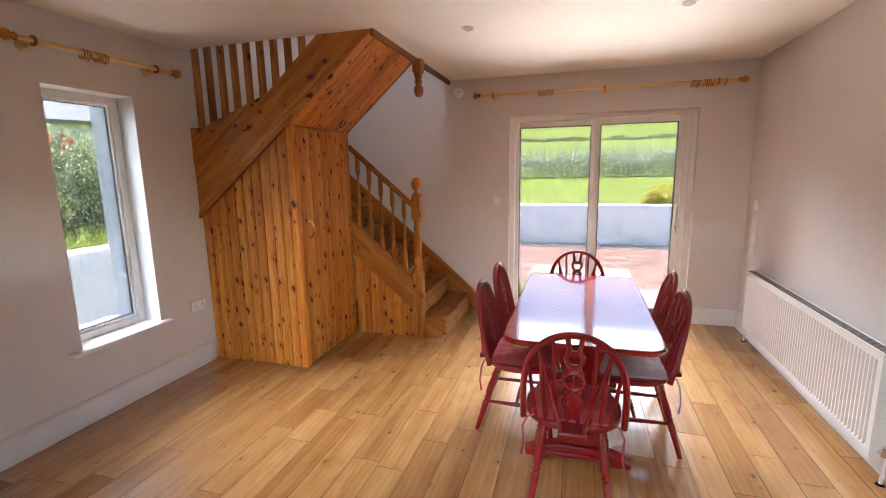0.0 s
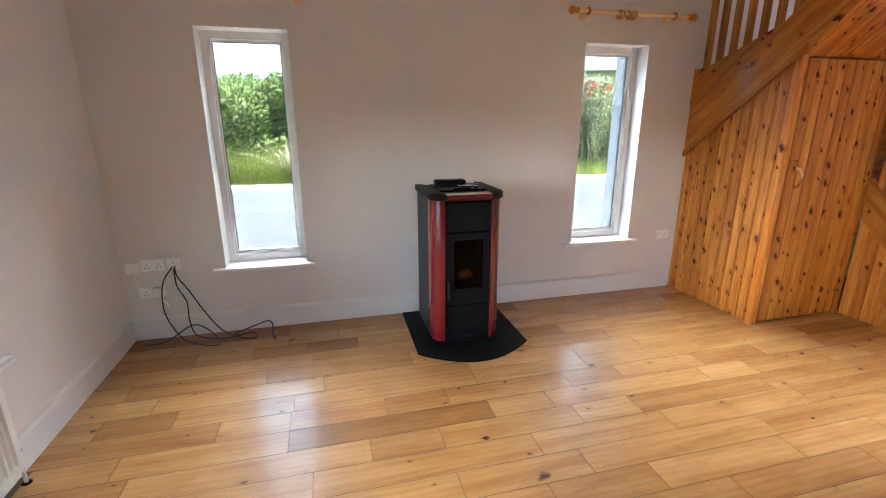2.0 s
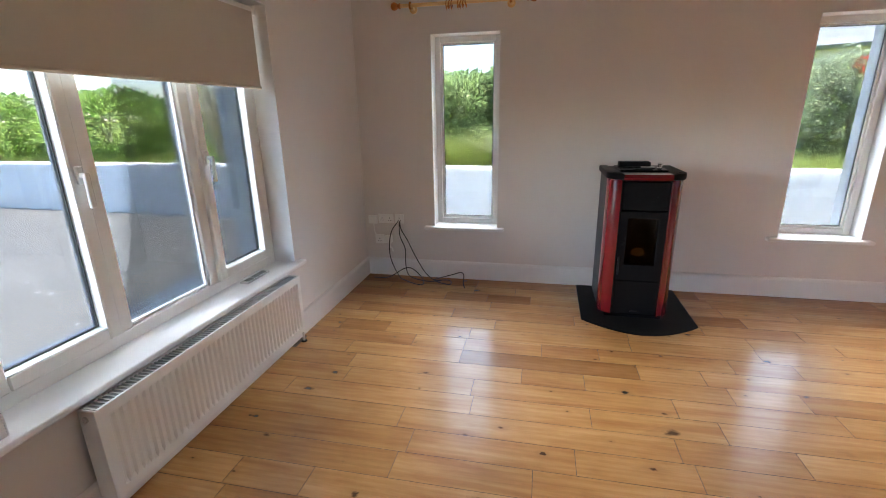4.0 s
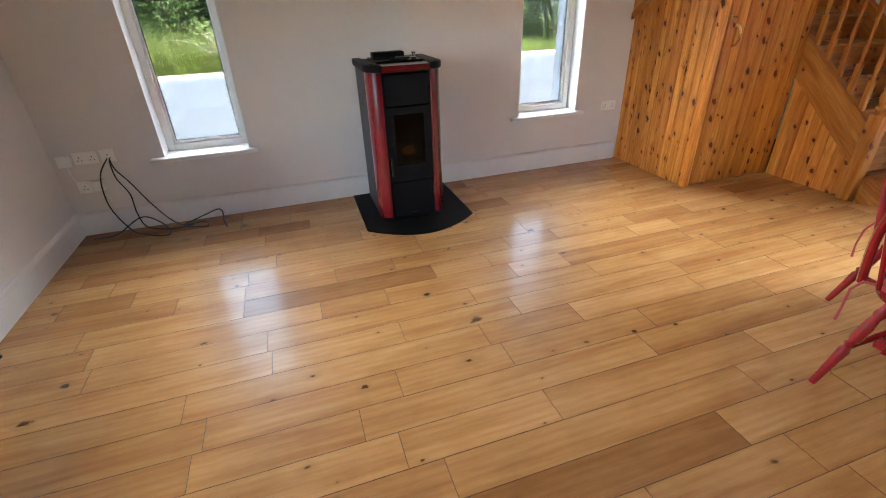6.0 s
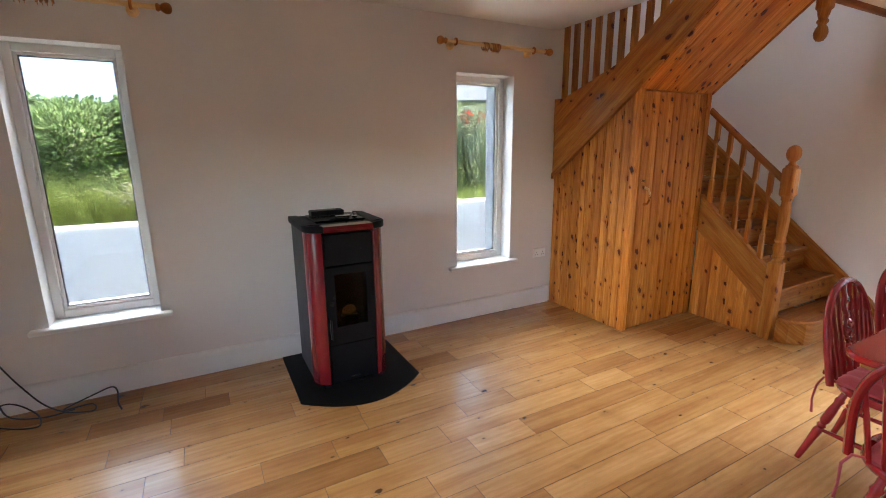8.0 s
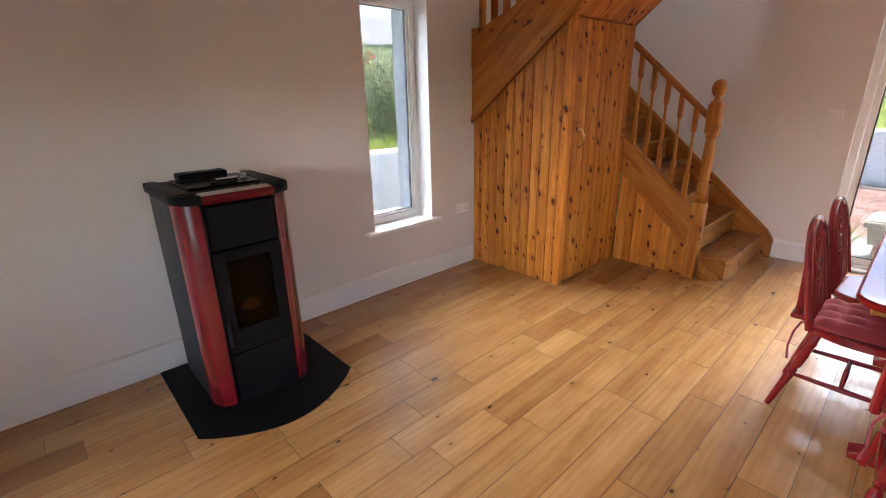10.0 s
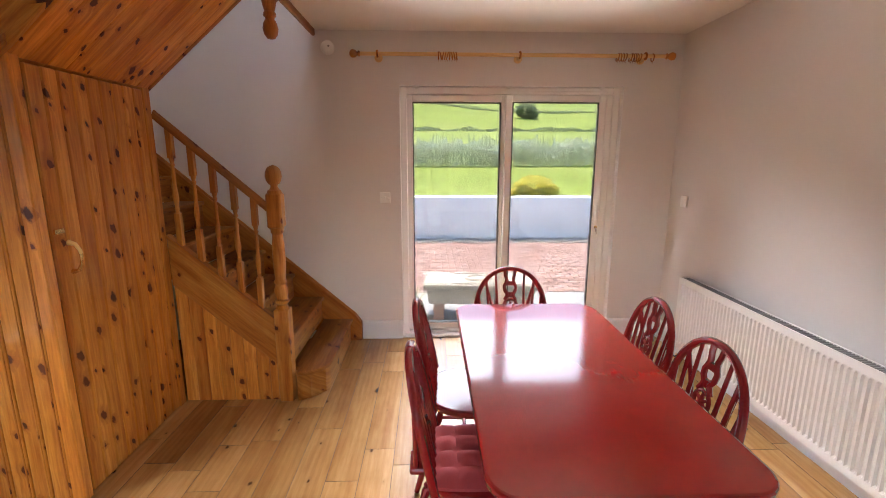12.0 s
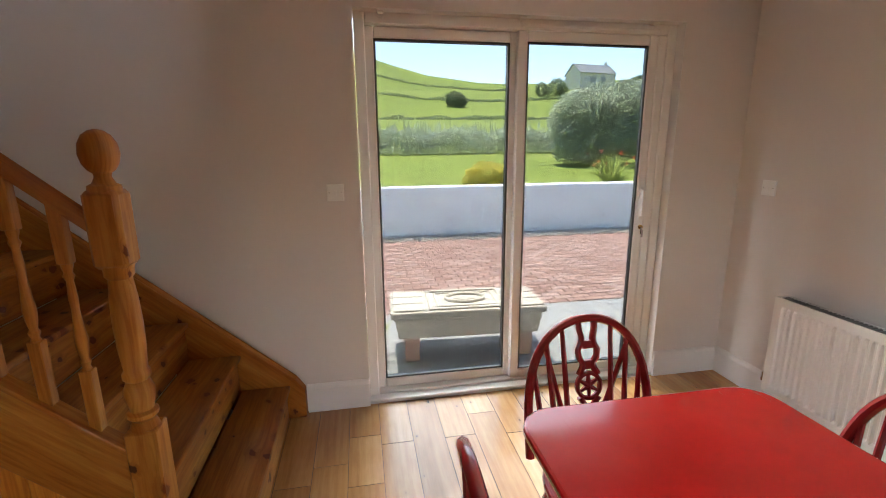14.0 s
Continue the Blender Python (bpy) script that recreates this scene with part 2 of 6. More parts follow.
def oak(name):
    m = Mat(name, (0.4, 0.26, 0.12), 0.24, spec=0.5, coat=0.35, coat_rough=0.12)
    v = m.coords((1, 0.1, 1), True)
    grain = m.noise(v, 60, 5, 0.65, 0.5)
    wave = m.noise(v, 9, 3, 0.5, 0.7)
    base = m.ramp(wave, [(0.28, (0.355, 0.17, 0.058)), (0.5, (0.435, 0.232, 0.086)), (0.74, (0.505, 0.292, 0.12))])
    col = m.mix(0.3, base, m.ramp(grain, [(0.36, (0.66, 0.55, 0.44)), (0.62, (1, 1, 1))]), "MULTIPLY")
    # cathedral figure down the middle of some boards
    rings = m.node("TexWave", Vector=m.coords((1, 0.06, 1), True), Scale=9.0, Distortion=5.0, Detail=2.0)
    col = m.mix(0.16, col, m.ramp(rings.outputs[1], [(0.2, (0.6, 0.5, 0.4)), (0.6, (1, 1, 1))]), "MULTIPLY")
    rnd = m.n.new("ShaderNodeObjectInfo").outputs["Random"]
    col = m.mix(0.85, col, m.ramp(rnd, [(0.0, (0.55, 0.45, 0.36)), (0.07, (0.8, 0.74, 0.66)), (0.25, (0.93, 0.9, 0.86)), (0.6, (1.0, 0.99, 0.97)), (1.0, (1.17, 1.19, 1.22))]), "MULTIPLY")
    kv = m.flat("y", 0.6)
    blot = m.noise(kv, 7.0, 3, 0.6)
    col = m.mix(0.5, col, m.ramp(blot, [(0.3, (0.8, 0.74, 0.66)), (0.55, (1, 1, 1))]), "MULTIPLY")
    for scale, kept, a0, a1, deep in ((4.6, 0.85, 0.015, 0.06, 0.92), (11.0, 0.88, 0.015, 0.08, 0.85)):
        vor = m.cells(kv, scale)
        pick = m.node("SeparateColor", Color=vor.outputs["Color"]).outputs
        keep = m.math("GREATER_THAN", pick[0], kept)
        wob = m.math("ADD", vor.outputs["Distance"], m.math("MULTIPLY", m.math("SUBTRACT", m.noise(kv, 30, 4), 0.5), 0.3))
        wob = m.math("MULTIPLY", wob, m.math("ADD", 0.5, m.math("MULTIPLY", pick[1], 2.0)))
        core = m.math("MULTIPLY", m.ramp(wob, [(a0, (1, 1, 1)), (a1, (0, 0, 0))]), keep)
        halo = m.math("MULTIPLY", m.ramp(wob, [(0.04, (1, 1, 1)), (0.28, (0, 0, 0))]), keep)
        col = m.mix(m.math("MULTIPLY", halo, 0.38), col, (0.23, 0.12, 0.045))
        col = m.mix(m.math("MULTIPLY", core, deep), col, (0.04, 0.017, 0.007))
    m.color(col)
    m.put(m.p.inputs["Roughness"], m.math("ADD", m.math("MULTIPLY", grain, 0.1), 0.19))
    return m.bump(grain, 0.06, 0.001).m


def gloss(name, color, rough, coat=0.5, metal=0.0, dust=0.0, brush=0.0, spec=0.5):
    m = Mat(name, color, rough, metal, spec=spec, coat=coat, coat_rough=0.06)
    v = m.coords()
    n = m.noise(v, 6, 5)
    m.color(m.ramp(n, [(0.3, tuple(c * 0.86 for c in color)), (0.7, tuple(min(1, c * 1.14 + dust) for c in color))]))
    m.put(m.p.inputs["Roughness"], m.math("ADD", m.math("MULTIPLY", n, 0.14), rough - 0.06))
    if brush:
        m.bump(m.noise(m.coords((1, 0.12, 1)), 70, 3, 0.6, 0.5), brush, 0.0015)
        b = [x for x in m.n if x.bl_idname == "ShaderNodeBump"][0]
        m.l.new(b.outputs[0], m.p.inputs["Coat Normal"])
    return m.m


def leafy(name, dark, light, rough=0.5):
    m = Mat(name, light, rough, spec=0.3)
    g = m.n.new("ShaderNodeNewGeometry").outputs["Random Per Island"]
    m.color(m.ramp(g, [(0.0, dark), (0.6, light), (1.0, tuple(min(1, c * 1.5) for c in light))]))
    out = [x for x in m.n if x.bl_idname == "ShaderNodeOutputMaterial"][0]
    thin = m.node("BsdfTranslucent")
    m.l.new(m.p.inputs["Base Color"].links[0].from_socket, thin.inputs[0])
    mx = m.node("MixShader", Fac=0.5)
    m.l.new(m.p.outputs[0], mx.inputs[1])
    m.l.new(thin.outputs[0], mx.inputs[2])
    m.l.new(mx.outputs[0], out.inputs[0])
    return m.m


def speckled(name, stops, scale, rough=0.9, bump=0.4, dist=0.01, big=0.8):
    m = Mat(name, stops[0], rough, spec=0.2)
    v = m.coords()
    n = m.math("ADD", m.math("MULTIPLY", m.noise(v, scale, 6, 0.7), 0.6), m.math("MULTIPLY", m.noise(v, big, 4), 0.4))
    k = len(stops)
    m.color(m.ramp(n, [(0.32 + 0.36 * i / max(1, k - 1), c) for i, c in enumerate(stops)]))
    return m.bump(m.noise(v, scale * 1.5, 4), bump, dist).m


WALL = painted("wall_paint", (0.71, 0.675, 0.655), (0.74, 0.705, 0.685), 0.75, 0.12, 90, spec=0.25)
CEIL = painted("ceiling_paint", (0.83, 0.82, 0.79), (0.86, 0.85, 0.82), 0.85, 0.1, 80, spec=0.2)
WHITE = painted("white_gloss_paint", (0.77, 0.765, 0.76), (0.8, 0.795, 0.79), 0.35, 0.08, 40)
UPVC = painted("white_plastic", (0.84, 0.84, 0.82), (0.87, 0.87, 0.85), 0.3, 0.02, 30)
ENAMEL = painted("radiator_enamel", (0.8, 0.79, 0.76), (0.84, 0.83, 0.8), 0.35, 0.03, 50)
DARKGREY = gloss("dark_gasket", (0.03, 0.03, 0.032), 0.5, 0.0)
GREYGRILLE = gloss("grey_grille", (0.22, 0.22, 0.22), 0.5, 0.0)
PINE_Z = pine("pine_upright", "z", 1.2, 0.0, 0.58)
PINE_X = pine("pine_along", "x", 1.0)
# pine for treads and trim, toned darker to stand for the stairwell's shade
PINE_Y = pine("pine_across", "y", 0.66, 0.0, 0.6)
PINE_TURNED = pine("pine_turned", "z", 0.88, 0.0, 0.85)
PINE_POST = pine("pine_post", "z", 1.45, 0.0, 0.8)
BEECH = painted("pale_turned_pine", (0.72, 0.46, 0.19), (0.8, 0.55, 0.26), 0.35, 0.1, 50, coat=0.3)
OAK = oak("oak_board")
RED = gloss("red_gloss_paint", (0.2, 0.008, 0.01), 0.2, 0.6)
REDTOP = gloss("red_table_paint", (0.25, 0.006, 0.006), 0.11, 0.9, brush=0.2, spec=0.35)
STOVE_RED = gloss("stove_red_enamel", (0.115, 0.006, 0.009), 0.2, 0.7)
BLACK = gloss("stove_black_steel", (0.005, 0.005, 0.0055), 0.24, 0.0, dust=0.0002, spec=0.08)
IRON = gloss("black_cast_iron", (0.006, 0.006, 0.0065), 0.45, 0.0, dust=0.0004, spec=0.07)
SIDEGREY = gloss("stove_side_steel", (0.009, 0.0095, 0.011), 0.35, 0.0, spec=0.12)
BRASS = gloss("brass", (0.75, 0.52, 0.2), 0.25, 0.0, 1.0)
CHROME = gloss("chrome", (0.7, 0.7, 0.7), 0.2, 0.0, 1.0)
RUBBER = gloss("black_cable", (0.012, 0.012, 0.012), 0.5, 0.0)
BLIND = painted("blind_fabric", (0.56, 0.5, 0.42), (0.6, 0.54, 0.46), 0.95, 0.06, 400, spec=0.05)
CUSHION_RED = painted("cushion_red_cloth", (0.3, 0.04, 0.05), (0.38, 0.07, 0.075), 0.85, 0.4, 300, spec=0.15)
CUSHION_GREY = painted("cushion_mauve_cloth", (0.36, 0.3, 0.33), (0.44, 0.37, 0.4), 0.85, 0.4, 300, spec=0.15)
BAREWOOD = pine("bare_wood", "x", 0.8)
DARKJOINT = gloss("floor_joint", (0.06, 0.035, 0.018), 0.7, 0.0)
LENS = gloss("lamp_lens", (0.5, 0.5, 0.48), 0.2, 0.5)


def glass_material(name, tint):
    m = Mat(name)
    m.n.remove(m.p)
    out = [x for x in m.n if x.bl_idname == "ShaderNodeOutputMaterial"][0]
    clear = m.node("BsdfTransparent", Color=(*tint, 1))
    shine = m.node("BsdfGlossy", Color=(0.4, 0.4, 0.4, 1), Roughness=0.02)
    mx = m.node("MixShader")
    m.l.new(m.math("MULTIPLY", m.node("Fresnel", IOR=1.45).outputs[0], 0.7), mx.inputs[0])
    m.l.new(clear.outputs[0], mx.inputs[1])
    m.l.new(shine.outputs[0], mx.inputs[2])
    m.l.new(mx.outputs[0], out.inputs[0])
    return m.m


# dark tint put into the panes to dim the bright view outdoors
DIMGLASS = glass_material("window_glass", (0.225, 0.23, 0.235))
FIREGLASS = glass_material("stove_glass", (0.3, 0.27, 0.24))

# ---- the room: walls, ceiling, windows ----
W, L, H = 4.48, 6.39, 2.5
W1, W2 = (0.665, 1.235, 0.49, 2.09), (3.43, 4.0, 0.49, 2.09)
FRONT = (1.29, 3.03, 0.53, 2.09)
PATIO = (2.232, 4.022, 0.0, 2.102)
structure(link("wall_west", wall_mesh("x", -0.4, 0.0, -0.4, 6.78, -0.3, 5.0, [W1, W2]), WALL), "pale grey-lilac plastered wall with two slim windows", "wall")
structure(link("wall_south", wall_mesh("y", -0.4, 0.0, 0.0, W, -0.3, 2.75, [FRONT]), WALL), "pale grey-lilac plastered wall with a wide window", "wall")
structure(link("wall_north", wall_mesh("y", L, 6.6, 0.0, W, -0.3, 5.0, [PATIO]), WALL), "pale grey-lilac plastered wall with the patio door", "wall")
structure(link("wall_east", wall_mesh("x", W, W + 0.3, -0.4, 6.78, -0.3, 2.75, []), WALL), "blank pale grey plastered wall above a radiator", "wall")
bm = solid(0.0, W, 0.0, 4.465, H, H + 0.25)
box(bm, 1.6, W, 4.465, L, H, H + 0.25)
structure(link("ceiling", bm, CEIL), "flat white plaster ceiling with a stairwell opening", "ceiling")
# upper landing, closed round the stairwell; unseen opening above the roof added for light
structure(link("wall_landing_south", wall_mesh("y", 4.365, 4.465, 0.0, 3.3, 2.75, 5.0, [(1.5, 1.9, 3.9, 4.3)]), WALL), "plain wall of the upper landing", "wall")
structure(link("wall_landing_east", wall_mesh("x", 3.2, 3.3, 4.465, L, 2.75, 5.0, []), WALL), "plain wall at the end of the upper landing", "wall")
structure(link("ceiling_landing", solid(0.0, 3.2, 4.465, L, 5.0, 5.15), CEIL), "white ceiling of the upper landing", "ceiling")
structure(link("roof_slab", solid(-0.45, W + 0.35, -0.45, 4.3, 2.76, 2.9), CEIL), "plain roof over the room", "roof")
structure(link("roof_slab_side", solid(3.32, W + 0.35, 4.3, 6.83, 2.76, 2.9), CEIL), "plain roof over the room", "roof")

# skirting boards with a rounded top edge
def skirting(name, a, b, inward):
    (ax, ay), (bx, by) = a, b
    nx, ny = inward
    prof = [(0, 0), (0.018, 0), (0.018, 0.14), (0.013, 0.155), (0.005, 0.162), (0, 0.165)]
    bm = bmesh.new()
    ends = [[bm.verts.new((x + nx * d, y + ny * d, z)) for d, z in prof] for x, y in (a, b)]
    n = len(prof)
    for k in range(n):
        bm.faces.new((ends[0][k], ends[0][(k + 1) % n], ends[1][(k + 1) % n], ends[1][k]))
    bm.faces.new(ends[0])
    bm.faces.new(ends[1][::-1])
    bmesh.ops.recalc_face_normals(bm, faces=bm.faces[:])
    structure(link(name, bm, WHITE), "white gloss-painted skirting board along the wall", "skirting board")


skirting("baseboard_west", (0.001, 0.0), (0.001, 4.465), (1, 0))
skirting("baseboard_south", (0.019, 0.001), (W - 0.019, 0.001), (0, 1))
skirting("baseboard_east", (W - 0.001, 0.0), (W - 0.001, L), (-1, 0))
skirting("baseboard_north", (1.89, L - 0.001), (2.232, L - 0.001), (0, -1))
skirting("baseboard_north", (4.024, L - 0.001), (W - 0.019, L - 0.001), (0, -1))


def frame_ring(bm, axis, t0, t1, u0, u1, z0, z1, w, bevel=0.004, bottom=None):
    """A rectangular frame of bars w wide round (u0, u1, z0, z1)."""
    wb = bottom or w
    for a, b, c, d in ((u0, u0 + w, z0, z1), (u1 - w, u1, z0, z1), (u0 + w, u1 - w, z1 - w, z1), (u0 + w, u1 - w, z0, z0 + wb)):
        (box(bm, t0, t1, a, b, c, d, bevel) if axis == "x" else box(bm, a, b, t0, t1, c, d, bevel))
    return bm


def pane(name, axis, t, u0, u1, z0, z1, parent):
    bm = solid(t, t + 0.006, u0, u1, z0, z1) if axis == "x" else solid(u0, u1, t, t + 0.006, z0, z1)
    ob = part(name, bm, DIMGLASS, parent, "glass pane tinted dark to dim the view outdoors")
    # shadow off, so incoming light is not dimmed by the tint
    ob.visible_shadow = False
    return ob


def slim_window(n, y0, y1, z0, z1):
    win = structure(thing("window_%d" % n, "", ""), "tall slim white plastic window in a deep reveal", "window")
    fr = part("window_frame", frame_ring(bmesh.new(), "x", -0.215, -0.145, y0, y1, z0, z1, 0.05), UPVC, win)
    part("glazing_bead", frame_ring(bmesh.new(), "x", -0.2, -0.162, y0 + 0.0505, y1 - 0.0505, z0 + 0.0505, z1 - 0.0505, 0.016, 0.003), UPVC, fr)
    part("gasket", frame_ring(bmesh.new(), "x", -0.187, -0.174, y0 + 0.067, y1 - 0.067, z0 + 0.067, z1 - 0.067, 0.005, 0), DARKGREY, fr)
    pane("pane", "x", -0.184, y0 + 0.068, y1 - 0.068, z0 + 0.068, z1 - 0.068, win)
    bm = solid(-0.145, 0.055, y0 + 0.001, y1 - 0.001, z0 - 0.022, z0 + 0.004, 0.0)
    box(bm, 0.0005, 0.062, y0 - 0.085, y1 + 0.06, z0 - 0.024, z0 + 0.0045, 0.009, 3)
    part("window_sill", bm, WHITE, win)
    # white painted lining of the reveal
    bm = solid(-0.144, 0.003, y0 + 0.0005, y0 + 0.004, z0 + 0.005, z1 - 0.004)
    box(bm, -0.144, 0.003, y1 - 0.004, y1 - 0.0005, z0 + 0.005, z1 - 0.004)
    box(bm, -0.144, 0.003, y0 + 0.0005, y1 - 0.0005, z1 - 0.004, z1 - 0.0005)
    part("reveal_lining", bm, WHITE, win)
    bm = solid(-0.402, -0.216, y0 + 0.0005, y0 + 0.01, z0, z1)
    box(bm, -0.402, -0.216, y1 - 0.01, y1 - 0.0005, z0, z1)
    box(bm, -0.46, -0.216, y0 + 0.0105, y1 - 0.0105, z0 - 0.03, z0 + 0.012)
    part("outer_reveal", bm, RENDER, win)
    return win


RENDER = painted("white_render", (0.66, 0.68, 0.68), (0.72, 0.735, 0.735), 0.9, 0.5, 35, spec=0.2)
slim_window(1, *W1)
slim_window(2, *W2)


def lever_handle(parent, x, y, z, down=True):
    bm = solid(x - 0.014, x + 0.014, y, y + 0.014, z - 0.035, z + 0.035, 0.005, 2)
    box(bm, x - 0.01, x + 0.01, y + 0.014, y + 0.045, z - 0.01, z + 0.01, 0.003)
    box(bm, x - 0.011, x + 0.011, y + 0.03, y + 0.046, z - 0.125, z + 0.006, 0.005, 2)
    part("handle", bm, UPVC, parent, "white lever handle")


def front_window():
    x0, x1, z0, z1 = FRONT
    win = structure(thing("window_3", "", ""), "wide white plastic window with three lights above a radiator", "window")
    bm = frame_ring(bmesh.new(), "y", -0.225, -0.145, x0, x1, z0, z1, 0.06)
    for a, b in ((1.845, 1.91), (2.41, 2.475)):
        box(bm, a, b, -0.225, -0.145, z0 + 0.06, z1 - 0.06, 0.004)
    fr = part("window_frame", bm, UPVC, win)
    for k, (a, b, sash) in enumerate(((1.351, 1.844, True), (1.911, 2.409, False), (2.476, 2.969, True))):
        lo, hi = z0 + 0.061, z1 - 0.061
        if sash:
            s = part("sash", frame_ring(bmesh.new(), "y", -0.21, -0.125, a, b, lo, hi, 0.058, 0.006), UPVC, win)
            part("gasket", frame_ring(bmesh.new(), "y", -0.186, -0.172, a + 0.0585, b - 0.0585, lo + 0.0585, hi - 0.0585, 0.005, 0), DARKGREY, s)
            pane("pane", "y", -0.18, a + 0.06, b - 0.06, lo + 0.06, hi - 0.06, s)
            lever_handle(s, a + 0.03 if k == 2 else b - 0.03, -0.125, 1.27)
        else:
            part("glazing_bead", frame_ring(bmesh.new(), "y", -0.2, -0.16, a, b, lo, hi, 0.014, 0.003), UPVC, win)
            pane("pane", "y", -0.18, a + 0.012, b - 0.012, lo + 0.012, hi - 0.012, win)
    bm = solid(x0 + 0.001, x1 - 0.001, -0.145, 0.04, z0 - 0.025, z0 + 0.004)
    box(bm, x0 - 0.07, x1 + 0.07, 0.0005, 0.05, z0 - 0.025, z0 + 0.0045, 0.009, 2)
    part("window_sill", bm, WHITE, win)
    bm = solid(x0 + 0.0005, x0 + 0.004, -0.144, 0.003, z0 + 0.005, z1 - 0.004)
    box(bm, x1 - 0.004, x1 - 0.0005, -0.144, 0.003, z0 + 0.005, z1 - 0.004)
    box(bm, x0 + 0.0005, x1 - 0.0005, -0.144, 0.003, z1 - 0.004, z1 - 0.0005)
    part("reveal_lining", bm, WHITE, win)
    bm = solid(x0 + 0.0005, x0 + 0.01, -0.402, -0.226, z0, z1)
    box(bm, x1 - 0.01, x1 - 0.0005, -0.402, -0.226, z0, z1)
    box(bm, x0 + 0.0105, x1 - 0.0105, -0.46, -0.226, z0 - 0.03, z0 + 0.012)
    part("outer_reveal", bm, RENDER, win)
    # roller blind, half down
    blind = thing("roller_blind", "beige roller blind pulled partly down inside the window reveal", "blind")
    a, b = x0 + 0.035, x1 - 0.035
    bm = solid(a, b, -0.073, -0.068, 1.64, 2.06)
    part("fabric", bm, BLIND, blind)
    part("bottom_bar", tube(bmesh.new(), [(a, -0.068, 1.637), (b, -0.068, 1.637)], 0.009, 8), BLIND, blind)
    part("roller", tube(bmesh.new(), [(a - 0.01, -0.085, 2.058), (b + 0.01, -0.085, 2.058)], 0.02, 12), UPVC, blind)
    for x in (a - 0.02, b + 0.008):
        part("bracket", solid(x, x + 0.012, -0.11, -0.055, 2.03, 2.0845, 0.003), UPVC, blind)
    vent = thing("sill_vent", "small grey slotted vent tray lying on the window sill", "vent", at=(1.62, -0.075, 0.5347))
    part("tray", solid(-0.11, 0.11, -0.028, 0.028, 0.0, 0.012, 0.003), CHROME, vent)
    for k in range(3):
        part("slot", solid(-0.095 + 0.065 * k, -0.045 + 0.065 * k, -0.016, 0.016, 0.0122, 0.0135), GREYGRILLE, vent)


front_window()


def patio_door():
    x0, x1, z0, z1 = PATIO
    d = structure(thing("door_1", "", ""), "white plastic sliding patio door with two tall glass panes", "door")
    y0, y1 = 6.455, 6.56
    part("door_frame", frame_ring(bmesh.new(), "y", y0, y1, x0 + 0.001, x1 - 0.001, z0 + 0.001, z1 - 0.001, 0.055, 0.005, 0.035), UPVC, d)
    part("closing_jamb", solid(x1 - 0.107, x1 - 0.0565, y0 + 0.004, y1 - 0.01, z0 + 0.037, z1 - 0.057, 0.006), UPVC, d)
    part("head_track", solid(3.1, x1 - 0.11, y0 - 0.012, y0 - 0.0005, z1 - 0.05, z1 - 0.03, 0.004), UPVC, d)
    # fixed leaf and sliding leaf
    for name, a, b, ya, yb, label in (("fixed_leaf", x0 + 0.045, 3.115, 6.5, 6.55, "fixed glazed leaf"), ("sliding_leaf", 3.09, x1 - 0.108, 6.462, 6.498, "sliding glazed leaf with a handle")):
        lo, hi = z0 + 0.037, z1 - 0.057
        leaf = part(name, frame_ring(bmesh.new(), "y", ya, yb, a, b, lo, hi, 0.055, 0.006), UPVC, d, label)
        part("gasket", frame_ring(bmesh.new(), "y", ya + 0.006, yb - 0.006, a + 0.0555, b - 0.0555, lo + 0.0555, hi - 0.0555, 0.009, 0), DARKGREY, leaf)
        pane("pane", "y", (ya + yb) / 2, a + 0.058, b - 0.058, lo + 0.058, hi - 0.058, leaf)
    bm = solid(3.872, 3.902, 6.446, 6.4615, 0.93, 1.2, 0.005, 2)
    box(bm, 3.875, 3.899, 6.425, 6.447, 1.03, 1.19, 0.006, 2)
    part("handle", bm, UPVC, d, "white pull handle")
    part("lock", lathe(bmesh.new(), [(0.013, 0), (0.013, 0.012), (0.009, 0.015)], along((3.887, 6.446, 0.965), (3.887, 6.4, 0.965)), 12), BRASS, d, "brass lock with keys")
    bm = solid(3.881, 3.891, 6.427, 6.429, 0.925, 0.965, 0.0)
    box(bm, 3.885, 3.897, 6.423, 6.4255, 0.905, 0.95, 0.0)
    part("key", bm, CHROME, d)
    part("threshold", solid(x0 + 0.002, x1 - 0.002, 6.392, 6.454, 0.0, 0.022, 0.006, 2), UPVC, d)
    bm = solid(x0 + 0.0005, x0 + 0.004, 6.387, 6.4545, 0.023, z1 - 0.004)
    box(bm, x1 - 0.004, x1 - 0.0005, 6.387, 6.4545, 0.023, z1 - 0.004)
    box(bm, x0 + 0.0005, x1 - 0.0005, 6.387, 6.4545, z1 - 0.004, z1 - 0.0005)
    part("reveal_lining", bm, WHITE, d)
    for x in (2.366, 3.097, 3.86):
        hook = part("blind_bracket", solid(x - 0.018, x + 0.018, 6.41, 6.453, 2.088, 2.1, 0.003), UPVC, d, "small white plastic blind bracket")
        part("clip", tube(bmesh.new(), [(x - 0.012, 6.42, 2.088), (x - 0.012, 6.414, 2.068), (x + 0.006, 6.412, 2.06), (x + 0.016, 6.414, 2.074)], 0.0035, 6), UPVC, hook)


patio_door()

# ---- stairs ----
RISE, GO, NOSE = 0.2, 0.2275, 1.785
SY0, SY1 = 5.4, 6.36


def nosing(x):
    return RISE + (NOSE - x) * RISE / GO


